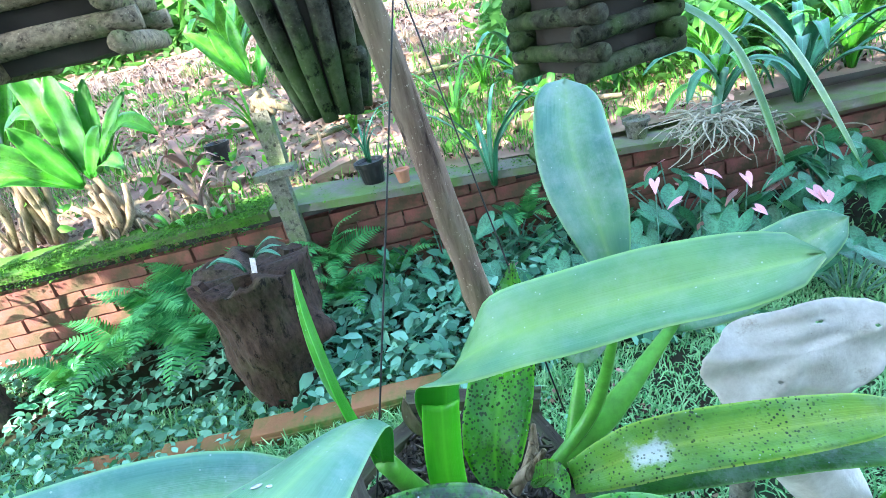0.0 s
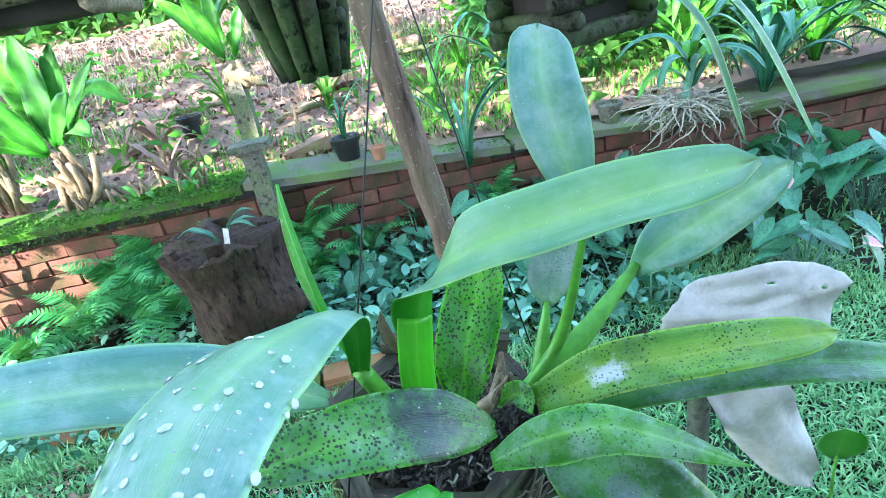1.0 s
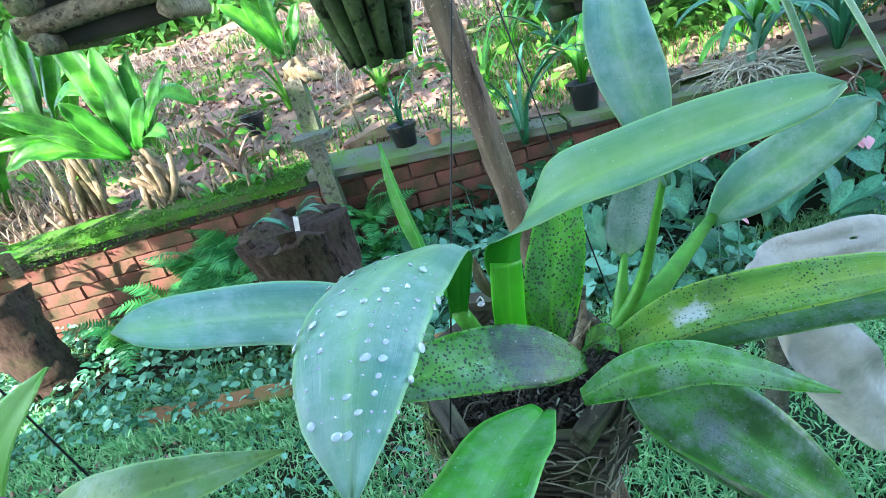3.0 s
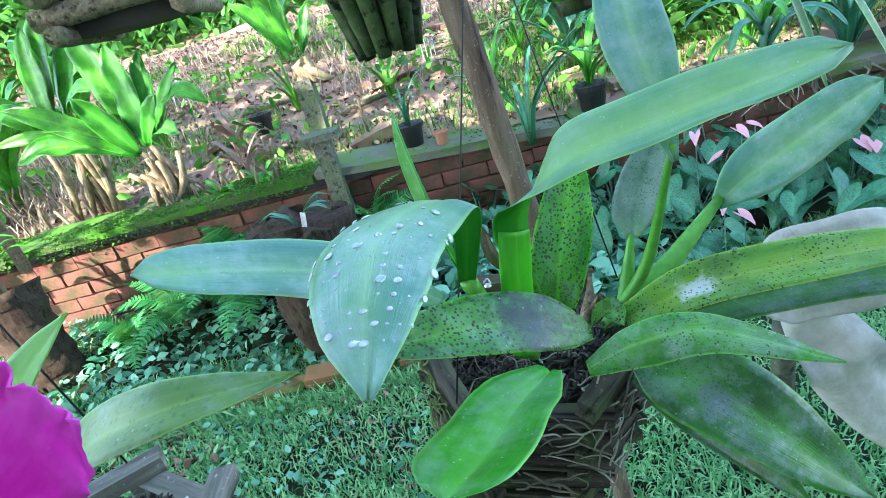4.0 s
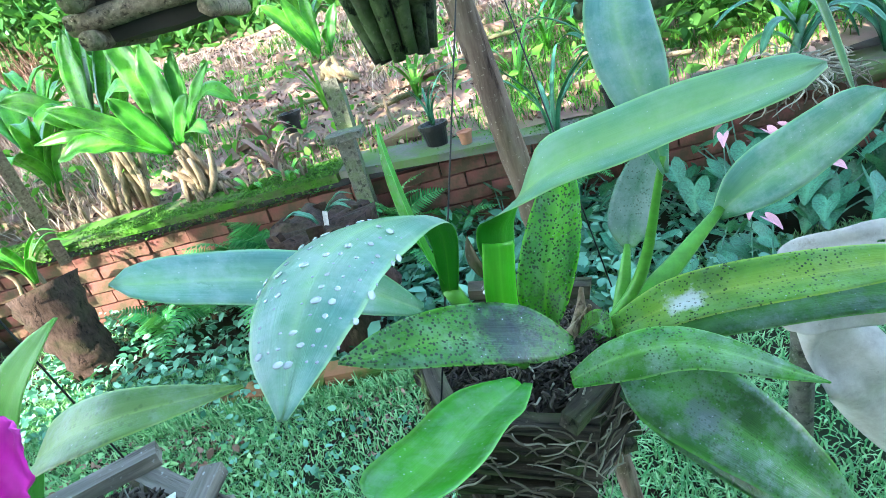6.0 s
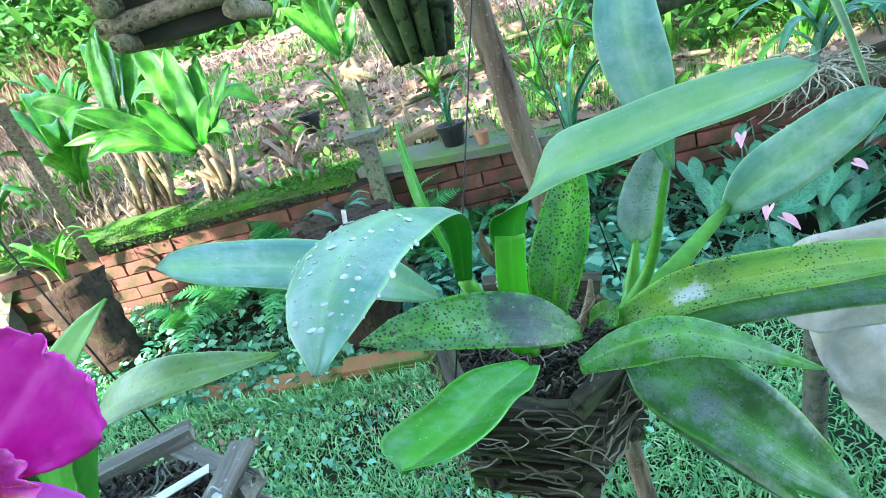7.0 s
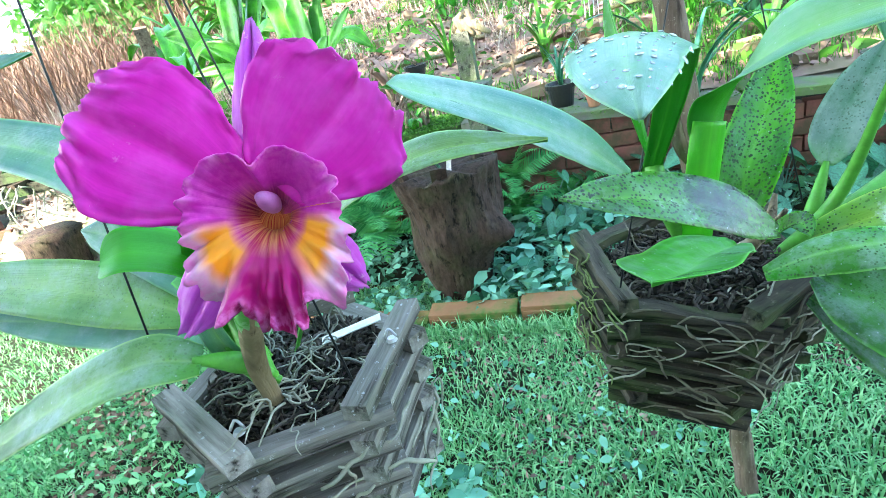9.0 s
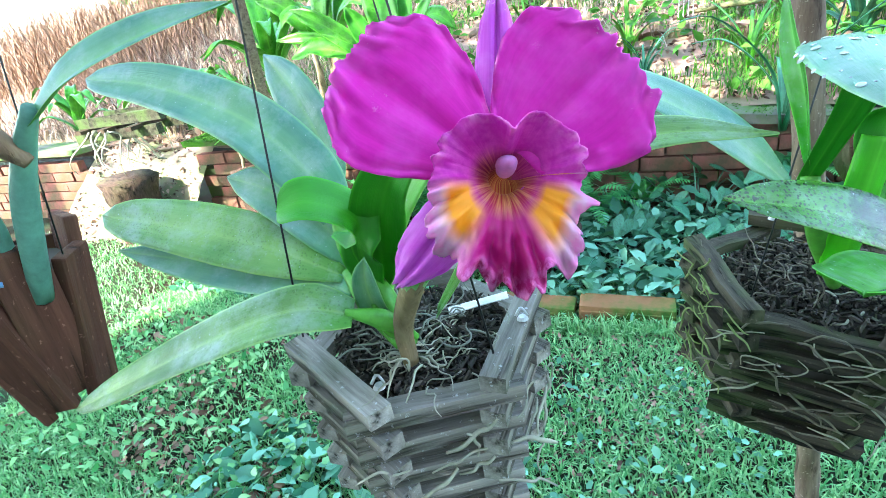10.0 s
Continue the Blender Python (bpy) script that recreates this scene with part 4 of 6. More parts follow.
def petal_material(name, deep, mid, pale):
    m = Nodes(name, 0.45, 0.3)
    uv = m.uv()
    split = m.node("ShaderNodeSeparateXYZ", [(0, uv)])
    at = m.node("ShaderNodeMapping", [("Vector", uv), ("Scale", (2.0, 26.0, 1.0))]).outputs[0]
    veins = m.noise(1.0, 3, 0.6, at)
    c = m.mix(m.ramp(veins, [(0.15, (0, 0, 0)), (0.85, (1, 1, 1))]), deep, mid)
    c = m.mix(m.ramp(m.noise(60, 4), [(0.42, (0, 0, 0)), (0.8, (0.5, 0.5, 0.5))]), c, pale)
    c = m.mix(m.ramp(split.outputs[0], [(0.86, (0, 0, 0)), (1.0, (0.55, 0.55, 0.55))]), c, pale)
    worn = m.math("MULTIPLY", m.ramp(split.outputs[0], [(0.55, (0, 0, 0)), (0.95, (1, 1, 1))]), m.ramp(m.noise(95, 5, 0.75), [(0.62, (0, 0, 0)), (0.68, (0.7, 0.7, 0.7))]))
    c = m.mix(worn, c, (0.86, 0.55, 0.72))
    m.color(c)
    m.bump(m.math("ADD", m.math("MULTIPLY", veins, 0.5), m.math("ADD", m.math("MULTIPLY", m.noise(300, 3), 0.4), m.noise(70, 3))), 0.25, 0.0010)
    m.bsdf.inputs["Sheen Weight"].default_value = 0.06
    m.thin(c, 0.3)
    return m.mat


PETAL = petal_material("magenta_petal", (0.62, 0.004, 0.33), (0.78, 0.012, 0.46), (0.82, 0.12, 0.60))
SEPAL = petal_material("lilac_sepal", (0.52, 0.03, 0.46), (0.66, 0.1, 0.60), (0.72, 0.25, 0.68))


def lip_material():
    m = Nodes("ruffled_lip", 0.45, 0.3)
    uv = m.uv()
    split = m.node("ShaderNodeSeparateXYZ", [(0, uv)])
    s, a = split.outputs[0], split.outputs[1]
    at = m.node("ShaderNodeMapping", [("Vector", uv), ("Scale", (1.5, 60.0, 1.0))]).outputs[0]
    veins = m.noise(1.0, 3, 0.6, at)
    rim = m.mix(m.ramp(m.noise(160, 4), [(0.4, (0, 0, 0)), (0.65, (1, 1, 1))]), (0.62, 0.015, 0.38), (0.74, 0.06, 0.48))
    low = m.mix(veins, (0.36, 0.003, 0.07), (0.56, 0.010, 0.22))
    # angle 0.75 is the front lobe, 0.25 the roof over the column
    front = m.ramp(m.math("ABSOLUTE", m.math("SUBTRACT", a, 0.75)), [(0.05, (1, 1, 1)), (0.13, (0, 0, 0))])
    flank = m.ramp(m.math("ABSOLUTE", m.math("SUBTRACT", m.math("ABSOLUTE", m.math("SUBTRACT", a, 0.75)), 0.145)), [(0.045, (1, 1, 1)), (0.085, (0, 0, 0))])
    along = m.ramp(s, [(0.32, (0, 0, 0)), (0.45, (1, 1, 1)), (0.70, (1, 1, 1)), (0.86, (0, 0, 0))])
    pale = m.ramp(s, [(0.62, (0, 0, 0)), (0.8, (1, 1, 1)), (1.0, (0.6, 0.6, 0.6))])
    c = m.mix(front, rim, low)
    c = m.mix(m.math("MULTIPLY", pale, m.math("MULTIPLY", flank, 0.85)), c, (0.88, 0.62, 0.72))
    c = m.mix(m.math("MULTIPLY", along, flank), c, (0.95, 0.36, 0.02))
    throat = m.math("MULTIPLY", m.ramp(s, [(0.0, (1, 1, 1)), (0.25, (0.75, 0.75, 0.75)), (0.45, (0, 0, 0))]), m.ramp(m.math("ABSOLUTE", m.math("SUBTRACT", a, 0.75)), [(0.3, (1, 1, 1)), (0.45, (0.5, 0.5, 0.5))]))
    stripe = m.mix(m.ramp(veins, [(0.4, (0, 0, 0)), (0.65, (1, 1, 1))]), (0.22, 0.006, 0.02), (0.66, 0.2, 0.12))
    floor = m.mix(m.ramp(veins, [(0.4, (0, 0, 0)), (0.65, (1, 1, 1))]), (0.50, 0.03, 0.03), (0.85, 0.42, 0.12))
    stripe = m.mix(m.ramp(m.math("ABSOLUTE", m.math("SUBTRACT", a, 0.75)), [(0.16, (1, 1, 1)), (0.26, (0, 0, 0))]), stripe, floor)
    c = m.mix(throat, c, stripe)
    frill = m.math("MULTIPLY", m.ramp(s, [(0.82, (0, 0, 0)), (0.97, (1, 1, 1))]), m.ramp(m.noise(210, 3), [(0.42, (0, 0, 0)), (0.6, (0.8, 0.8, 0.8))]))
    c = m.mix(frill, c, (0.82, 0.20, 0.54))
    m.color(c)
    m.bump(veins, 0.4, 0.001)
    m.thin(c, 0.25)
    return m.mat


LIP = lip_material()
CRYSTAL = flat("lilac_column", (0.60, 0.20, 0.52), 0.45)


def petal(parent, name, angle, length, width, cup, ruffle, mat, start=0.003, lift=0.0, seed=0, taper=None, nu=34, nv=41, back=0.0):
    """A petal as a fan from the flower's middle, with a frilled edge."""
    taper = taper or [0.22, 0.55, 0.85, 1.0, 1.0, 0.9, 0.62]
    ca, sa = math.cos(radians(angle)), math.sin(radians(angle))
    ax, ay = FX * ca + FY * sa, FY * ca - FX * sa
    verts, uvs, faces = [], [], []
    for k in range(nu):
        u = k / (nu - 1)
        g = u * (len(taper) - 1)
        i = min(int(g), len(taper) - 2)
        w = width * 0.5 * (taper[i] + (taper[i + 1] - taper[i]) * (g - i))
        for j in range(nv):
            s = j / (nv - 1) * 2 - 1
            r = start + length * u * (1 - 0.10 * abs(s) ** 2.6 * u)
            edge = max(abs(s) ** 4, u ** 5)
            frill = ruffle * edge * (2.0 * noise.noise(Vector((s * 5, u * 5, seed))) + 0.9 * noise.noise(Vector((s * 11, u * 11, seed))))
            wob = 0.012 * length * 6 * noise.noise(Vector((s * 1.4, u * 2.2, seed + 7)))
            jag = 1 + 0.06 * edge * noise.noise(Vector((s * 4, u * 4, seed + 3))) + 0.035 * edge * noise.noise(Vector((s * 13, u * 13, seed)))
            p = FC - FN * back * u ** 1.3 + ax * r * jag + ay * s * w * jag + FN * (lift - cup * s * s * w - cup * 0.35 * length * u * u + frill + wob * 0.12 - 0.0035 * math.exp(-(s * 6) ** 2))
            verts.append(p)
            uvs.append((u, j / (nv - 1)))
    for k in range(nu - 1):
        for j in range(nv - 1):
            a = k * nv + j
            faces.append((a, a + nv, a + nv + 1, a + 1))
    ob = put(name, mesh_of(name, verts, faces, mat, uvs), parent)
    sol = ob.modifiers.new("thickness", "SOLIDIFY")
    sol.thickness, sol.offset = 0.0007, 0
    return ob


bloom = new("flower")
bloom.parent = cattleya
bloom["label"] = "large magenta flower with a frilled yellow-throated lip"
wide = [0.42, 0.66, 0.86, 1.0, 1.06, 1.0, 0.74]
petal(bloom, "petal", 146, 0.062, 0.062, 0.06, 0.0026, PETAL, 0.010, -0.003, 1, wide, back=-0.010)
petal(bloom, "petal", 45, 0.053, 0.068, 0.05, 0.0026, PETAL, 0.010, -0.003, 5, wide, back=-0.013)
narrow = [0.7, 0.9, 1.0, 1.0, 0.92, 0.75, 0.35]
petal(bloom, "sepal", 90, 0.068, 0.0175, 0.5, 0.0002, SEPAL, 0.013, -0.007, 9, narrow)
petal(bloom, "sepal", 230, 0.050, 0.026, 0.4, 0.0003, SEPAL, 0.013, -0.008, 11, narrow, back=0.012)
petal(bloom, "sepal", 316, 0.038, 0.024, 0.3, 0.0003, SEPAL, 0.013, -0.010, 13, narrow, back=0.014)


def lip(parent):
    """A trumpet round the column: two rounded ears above, frilled flanks, a long ruffled front lobe."""
    nu, nv = 34, 200
    c = FC + FX * 0.004 - FY * 0.003
    verts, uvs, faces = [], [], []
    for k in range(nu):
        s = k / (nu - 1)
        for j in range(nv):
            a = 2 * math.pi * j / nv
            ca, sa = math.cos(a), math.sin(a)
            down, roof = max(0.0, -sa), max(0.0, sa)
            notch = math.exp(-((a - math.pi / 2) / 0.22) ** 2)
            rim = 0.0166 + 0.0118 * abs(ca) ** 1.5 + 0.0275 * down ** 1.6 + 0.0025 * roof - 0.006 * notch
            r = 0.0066 + (rim - 0.0066) * s ** (1.1 + 0.25 * down)
            frilly = s ** 3.5 * (0.22 + 0.78 * min(1.0, max(0.0, 0.75 - sa * 1.3)))
            wave = frilly * (0.008 * noise.noise(Vector((ca * 4, sa * 4, s * 1.5))) + 0.0055 * noise.noise(Vector((ca * 10, sa * 10, s * 2))) + 0.002 * math.sin(a * 21 + 5 * noise.noise(Vector((ca * 2, sa * 2, 1)))) + 0.006 * down * math.sin(a * 15 + 4 * noise.noise(Vector((ca * 2, sa * 2, 7)))) + 0.008 * down * noise.noise(Vector((ca * 7, sa * 7 + s * 6, 11))))
            r += frilly * 1.3 * (0.004 * noise.noise(Vector((ca * 6, sa * 6, 4))) + 0.002 * noise.noise(Vector((ca * 13, sa * 13, 4))) + 0.010 * down * noise.noise(Vector((ca * 4.5, sa * 4.5, 13))) + 0.004 * down * noise.noise(Vector((ca * 16, sa * 16, 17))))
            z = -0.016 + 0.027 * s ** 0.75 + 0.006 * roof * s ** 2 - 0.010 * down * s ** 3 - 0.006 * abs(ca) * s ** 4 + wave * (1 + 0.6 * down)
            verts.append(c + FX * ca * r + FY * sa * r * 0.98 + FN * z)
            uvs.append((s, j / nv))
    for k in range(nu - 1):
        for j in range(nv):
            a, b = k * nv + j, k * nv + (j + 1) % nv
            faces.append((a, b, b + nv, a + nv))
    # the closed end of the tube
    verts.append(c - FN * 0.019)
    uvs.append((0.0, 0.75))
    for j in range(nv):
        faces.append((j, len(verts) - 1, (j + 1) % nv))
    ob = put("lip", mesh_of("lip", verts, faces, LIP, uvs), parent, "frilled crimson lip with yellow flanks")
    sol = ob.modifiers.new("thickness", "SOLIDIFY")
    sol.thickness, sol.offset = 0.0006, 0
    bm = bmesh.new()
    bmesh.ops.create_uvsphere(bm, u_segments=24, v_segments=16, radius=1.0)
    for v in bm.verts:
        v.co.x *= 1 + 0.35 * max(0, v.co.y)
        v.co.z += 0.25 * v.co.y
    m = Matrix((FX * 0.0041, FY * 0.0037, FN * 0.012)).transposed().to_4x4()
    m.translation = c - FN * 0.007 + FY * 0.0035
    bmesh.ops.transform(bm, matrix=m, verts=bm.verts)
    part("column", bm, CRYSTAL, parent, "waxy lilac column", smooth=True)


lip(bloom)


# ---- board basket with a cane orchid ----
board = thing("board_basket", "dark red-brown basket of upright boards tied with wire", "basket", "hanging slat baskets")
for k in range(8):
    a = radians(28 - 45 * k)
    c = Vector((-0.75, 0.055, 0)) + Vector((math.cos(a), math.sin(a), 0)) * 0.066
    o = Vector((math.cos(a), math.sin(a), 0))
    top = 0.974 + 0.012 * ((k * 5) % 3 - 1)
    bar("board", c - o * 0.035 + Vector((0, 0, top - 0.17)), c + Vector((0, 0, top)), 0.046, 0.014, BOARD, board, up=tuple(o), bevel=0.003)
rod("tie_wire", [(-0.702, -0.016, 0.957), (-0.694, 0.0, 0.964), (-0.684, 0.017, 0.962)], [0.0025, 0.0025], flat("blue_wire", (0.1, 0.25, 0.42), 0.5), board, "blue plastic-coated wire", sides=6)
bm = bmesh.new()
bmesh.ops.create_cone(bm, cap_ends=True, segments=16, radius1=0.04, radius2=0.055, depth=0.12)
bmesh.ops.translate(bm, vec=(-0.75, 0.055, 0.89), verts=bm.verts)
part("potting_bark", bm, BARK_CHIP, board)
cane_orchid = thing("cane_orchid", "cane orchid with blue-green leaves in the board basket", "orchid", "potted orchids")
rod("cane", [(-0.695, 0.045, 0.93), (-0.655, 0.047, 1.02), (-0.628, 0.05, 1.065), (-0.595, 0.05, 1.10)], [0.010, 0.011, 0.009, 0.006], CANE, cane_orchid, sides=10)
rod("cane", [(-0.715, 0.04, 0.93), (-0.69, 0.035, 1.0), (-0.68, 0.03, 1.05)], [0.008, 0.009, 0.006], CANE, cane_orchid, sides=10)
rod("sheath", [(-0.618, 0.045, 1.06), (-0.635, 0.035, 1.085), (-0.655, 0.03, 1.11)], [0.006, 0.012, 0.004], STALK, cane_orchid, "brown dried sheath", sides=8)
leaf(cane_orchid, [(-0.60, 0.05, 1.09), (-0.55, 0.06, 1.118), (-0.49, 0.08, 1.136), (-0.43, 0.10, 1.146)], 0.036, (0.1, -0.6, 0.8), LEAF_BLUE, shape="lance", fold=0.35, under=LEAF_UNDER)
leaf(cane_orchid, [(-0.675, 0.03, 1.05), (-0.68, 0.035, 1.08), (-0.69, 0.05, 1.11), (-0.70, 0.07, 1.14)], 0.04, (0.2, -1, 0.2), LEAF_BLUE, shape="oval", fold=0.2, under=LEAF_UNDER)
string((-0.66, 0.06, 0.97), (-0.68, 0.18, 1.665))


# ---- log-cabin baskets and the upright-slat basket ----
def log(parent, a, b, r, mat, seed):
    return rod("log", [a, (Vector(a) + Vector(b)) / 2 + Vector((0, 0, 0.002)), b], [r, r * 1.03, r], mat, parent, sides=12, n=10, rough=0.18, seed=seed)


def log_basket(at, size, r, layers, turn, mat, label):
    ob = thing("log_basket", label, "basket", "hanging log baskets")
    m = pose(*at, 0, 0, turn)
    for k in range(layers):
        z = -k * r * 1.75
        for s in (-1, 1):
            if k % 2:
                a, b = (-size * 0.56, s * size * 0.42, z), (size * 0.56, s * size * 0.42, z)
            else:
                a, b = (s * size * 0.42, -size * 0.56, z), (s * size * 0.42, size * 0.56, z)
            log(ob, m @ Vector(a), m @ Vector(b), r * rng.uniform(0.88, 1.1), mat, k * 2 + s)
    bm = box_bm(size * 0.72, size * 0.72, layers * r * 1.3, 0.01, 2, 0.01)
    bmesh.ops.transform(bm, matrix=m @ Matrix.Translation((0, 0, -layers * r * 0.85)), verts=bm.verts)
    part("potting_fibre", bm, BARK_CHIP, ob, "dark fibre filling")
    return ob


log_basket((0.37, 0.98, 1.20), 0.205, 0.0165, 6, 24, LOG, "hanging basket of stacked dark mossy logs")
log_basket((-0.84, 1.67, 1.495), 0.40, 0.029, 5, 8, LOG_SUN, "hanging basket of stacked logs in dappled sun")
upright = thing("upright_basket", "hanging basket of upright mossy sticks", "basket", "hanging log baskets")
for k in range(13):
    a = 6.283 * k / 13 + 0.2
    d = Vector((math.cos(a), math.sin(a), 0))
    c = Vector((-0.112, 1.0, 0))
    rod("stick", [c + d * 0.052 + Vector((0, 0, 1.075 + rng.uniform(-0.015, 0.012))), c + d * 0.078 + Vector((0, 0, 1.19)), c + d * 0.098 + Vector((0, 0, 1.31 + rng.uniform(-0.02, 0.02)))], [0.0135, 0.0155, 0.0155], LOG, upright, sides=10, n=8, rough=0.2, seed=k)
bm = bmesh.new()
bmesh.ops.create_cone(bm, cap_ends=True, segments=16, radius1=0.045, radius2=0.08, depth=0.2)
bmesh.ops.translate(bm, vec=(-0.112, 1.0, 1.19), verts=bm.verts)
part("potting_fibre", bm, BARK_CHIP, upright)
log(upright, (-0.08, 0.96, 1.155), (-0.035, 0.93, 1.165), 0.012, LOG, 3)
for a, b in (((-0.03, 0.97, 1.29), (-0.11, 1.0, 1.67)), ((-0.19, 1.0, 1.29), (-0.11, 1.0, 1.67)), ((0.27, 0.92, 1.19), (0.34, 1.0, 1.67)), ((0.45, 1.05, 1.19), (0.34, 1.0, 1.67)), ((-0.98, 1.60, 1.50), (-0.83, 1.67, 1.90)), ((-0.68, 1.74, 1.50), (-0.83, 1.67, 1.90))):
    string(a, b, CORD, 0.0012, "thin grey hanging cord")


def strap_plant(name, at, n, length, width, mat, seed, label, category, upright=0.6, bulbs=0, droop=0.6, shape="lance", group=""):
    """Long leaves in a rosette from one crown."""
    g = random.Random(seed)
    ob = thing(name, label, category, group)
    for k in range(n):
        a = 6.283 * k / n * 2.4 + g.uniform(-0.4, 0.4)
        d = Vector((math.cos(a), math.sin(a), 0))
        ln = length * g.uniform(0.6, 1.1)
        e = upright * g.uniform(0.7, 1.25)
        p = Vector(at) + d * g.uniform(0, 0.02)
        p1 = p + d * ln * 0.3 * (1 - e * 0.6) + Vector((0, 0, ln * 0.36 * (0.5 + e * 0.6)))
        p2 = p1 + d * ln * 0.36 + Vector((0, 0, ln * (0.34 * e - 0.05 * droop)))
        p3 = p2 + d * ln * 0.3 + Vector((0, 0, ln * (0.14 - 0.45 * droop) * g.uniform(0.6, 1.2)))
        leaf(ob, [p, p1, p2, p3], width * g.uniform(0.75, 1.15), -d * 0.3 + Vector((0, 0, 1)), mat, shape=shape, fold=0.3, wave=0.12, nu=14, nv=5, seed=k)
    for k in range(bulbs):
        a = g.uniform(0, 6.283)
        q = Vector(at) + Vector((math.cos(a), math.sin(a), 0)) * g.uniform(0.01, 0.08)
        rod("pseudobulb", [q - Vector((0, 0, 0.05)), q + Vector((g.gauss(0, 0.01), g.gauss(0, 0.01), 0.05)), q + Vector((g.gauss(0, 0.02), g.gauss(0, 0.02), 0.12))], [0.007, 0.010, 0.006], SHEATH, ob, "pale papery pseudobulb", sides=8, n=7)
    return ob


def cane_clump(at, crowns, leaves, seed, label):
    """Stout papery canes fanning out of the bed, each crown with its broad leaves: (crown, reach x, y, z, width, arch, leaf material)."""
    h = random.Random(seed)
    ob = thing("bed_orchid", label, "plant", "orchids in the bed")
    for c in crowns:
        for k in range(5):
            q = Vector(at) + Vector((h.gauss(0, 0.07), h.gauss(0, 0.03), -0.03))
            e = Vector(c) + Vector((h.gauss(0, 0.05), h.gauss(0, 0.03), h.uniform(-0.12, 0.01)))
            rod("pseudobulb", [q, q.lerp(e, 0.5) + Vector((h.gauss(0, 0.015), 0, 0)), e], [0.013, 0.021, 0.012], SHEATH, ob, "pale papery pseudobulb", sides=8, n=7, rough=0.25, seed=k)
    for n, dx, dy, dz, w, arch, mat in leaves:
        p = Vector(crowns[n])
        e = Vector((dx, dy, dz))
        up = Vector((0, 0, arch))
        face = Vector((-e.x * 0.3, -0.55, 0.8)) if abs(e.z) < 0.2 else Vector((-e.x, -1, 0.25))
        leaf(ob, [p, p + e * 0.33 + up * 0.8, p + e * 0.68 + up, p + e], w * 1.22, face, mat, shape="oval", fold=0.25, wave=0.22, nu=16, nv=7, seed=n + int(dx * 90))
    return ob


cane_clump((-1.47, 2.56, 0.52), [(-1.54, 2.52, 0.80), (-1.48, 2.52, 0.83), (-1.45, 2.54, 0.84)], [(0, -0.48, -0.05, 0.36, 0.085, 0.03, LEAF_SUNNY), (0, -0.48, -0.14, 0.12, 0.11, 0.07, LEAF_SUNNY), (0, -0.58, -0.10, 0.22, 0.06, 0.06, LEAF_SUNNY), (1, -0.17, 0.10, 0.64, 0.11, 0.02, LEAF_SUNNY), (1, 0.0, 0.05, 0.48, 0.10, 0.02, LEAF_GLOSS), (0, -0.12, -0.10, 0.33, 0.09, 0.02, LEAF_GLOSS), (2, 0.08, 0.08, 0.40, 0.085, 0.02, LEAF_GLOSS), (2, 0.26, 0.0, 0.31, 0.05, 0.02, LEAF_GLOSS), (2, 0.35, -0.06, 0.11, 0.09, 0.12, LEAF_SUNNY), (1, 0.20, -0.12, 0.22, 0.07, 0.02, LEAF_GLOSS), (2, 0.22, -0.2, 0.02, 0.07, 0.05, LEAF_GLOSS)], 21, "broad-leaved orchid clump with glossy and sunlit leaves")
cane_clump((-2.0, 2.75, 0.55), [(-2.0, 2.70, 0.98), (-1.93, 2.72, 1.0)], [(0, 0.16, 0.1, 0.58, 0.11, 0.02, LEAF_SUNNY), (1, 0.22, 0.12, 0.5, 0.10, 0.02, LEAF_SUNNY), (0, 0.08, 0.05, 0.5, 0.10, 0.02, LEAF_SUNNY), (0, -0.36, -0.05, 0.26, 0.10, 0.06, LEAF_SUNNY), (1, 0.30, -0.1, 0.12, 0.08, 0.08, LEAF_SUNNY), (0, -0.12, -0.2, 0.10, 0.09, 0.1, LEAF_SUNNY)], 22, "tall broad-leaved orchid clump in full sun")
cane_clump((-0.72, 2.83, 0.90), [(-0.73, 2.83, 1.03), (-0.68, 2.82, 1.02)], [(0, -0.10, 0.0, 0.30, 0.06, 0.01, LEAF_SUNNY), (0, 0.0, 0.05, 0.34, 0.055, 0.01, LEAF_SUNNY), (0, -0.22, 0.0, 0.30, 0.06, 0.03, LEAF_SUNNY), (1, 0.10, 0.05, 0.22, 0.05, 0.02, LEAF_GLOSS), (1, 0.05, -0.1, 0.12, 0.05, 0.02, LEAF_SUNNY)], 23, "orchid on a short grey post in the bed")
strap_plant("bed_orchid", (-2.7, 3.1, 0.62), 13, 0.7, 0.11, LEAF_SUNNY, 24, "broad-leaved orchid clump in full sun", "plant", 1.2, 6, 0.7, "lance", group="orchids in the bed")
for x, y, s1 in ((-2.7, 4.1, 91), (-1.3, 4.9, 93), (-3.6, 4.5, 94)):
    strap_plant("bed_orchid", (x, y, bed_height(x, y) + 0.05), 12, 0.72, 0.11, LEAF_SUNNY, s1, "broad-leaved orchid clump in full sun", "plant", 1.3, 6, 0.7, "oval", "orchids in the bed")
for x, y, s1 in ((-3.5, 2.75, 96), (-4.3, 2.7, 97), (-3.0, 2.62, 98)):
    strap_plant("bed_orchid", (x, y, bed_height(x, y) + 0.03), 9, 0.5, 0.08, LEAF_SUNNY, s1, "broad-leaved orchid clump in full sun", "plant", 1.2, 8, 0.7, "oval", "orchids in the bed")
DRY_PALE = plain_plant("dry_stalks", (0.2, 0.14, 0.09), (0.62, 0.53, 0.42), 0.8, 0.0)
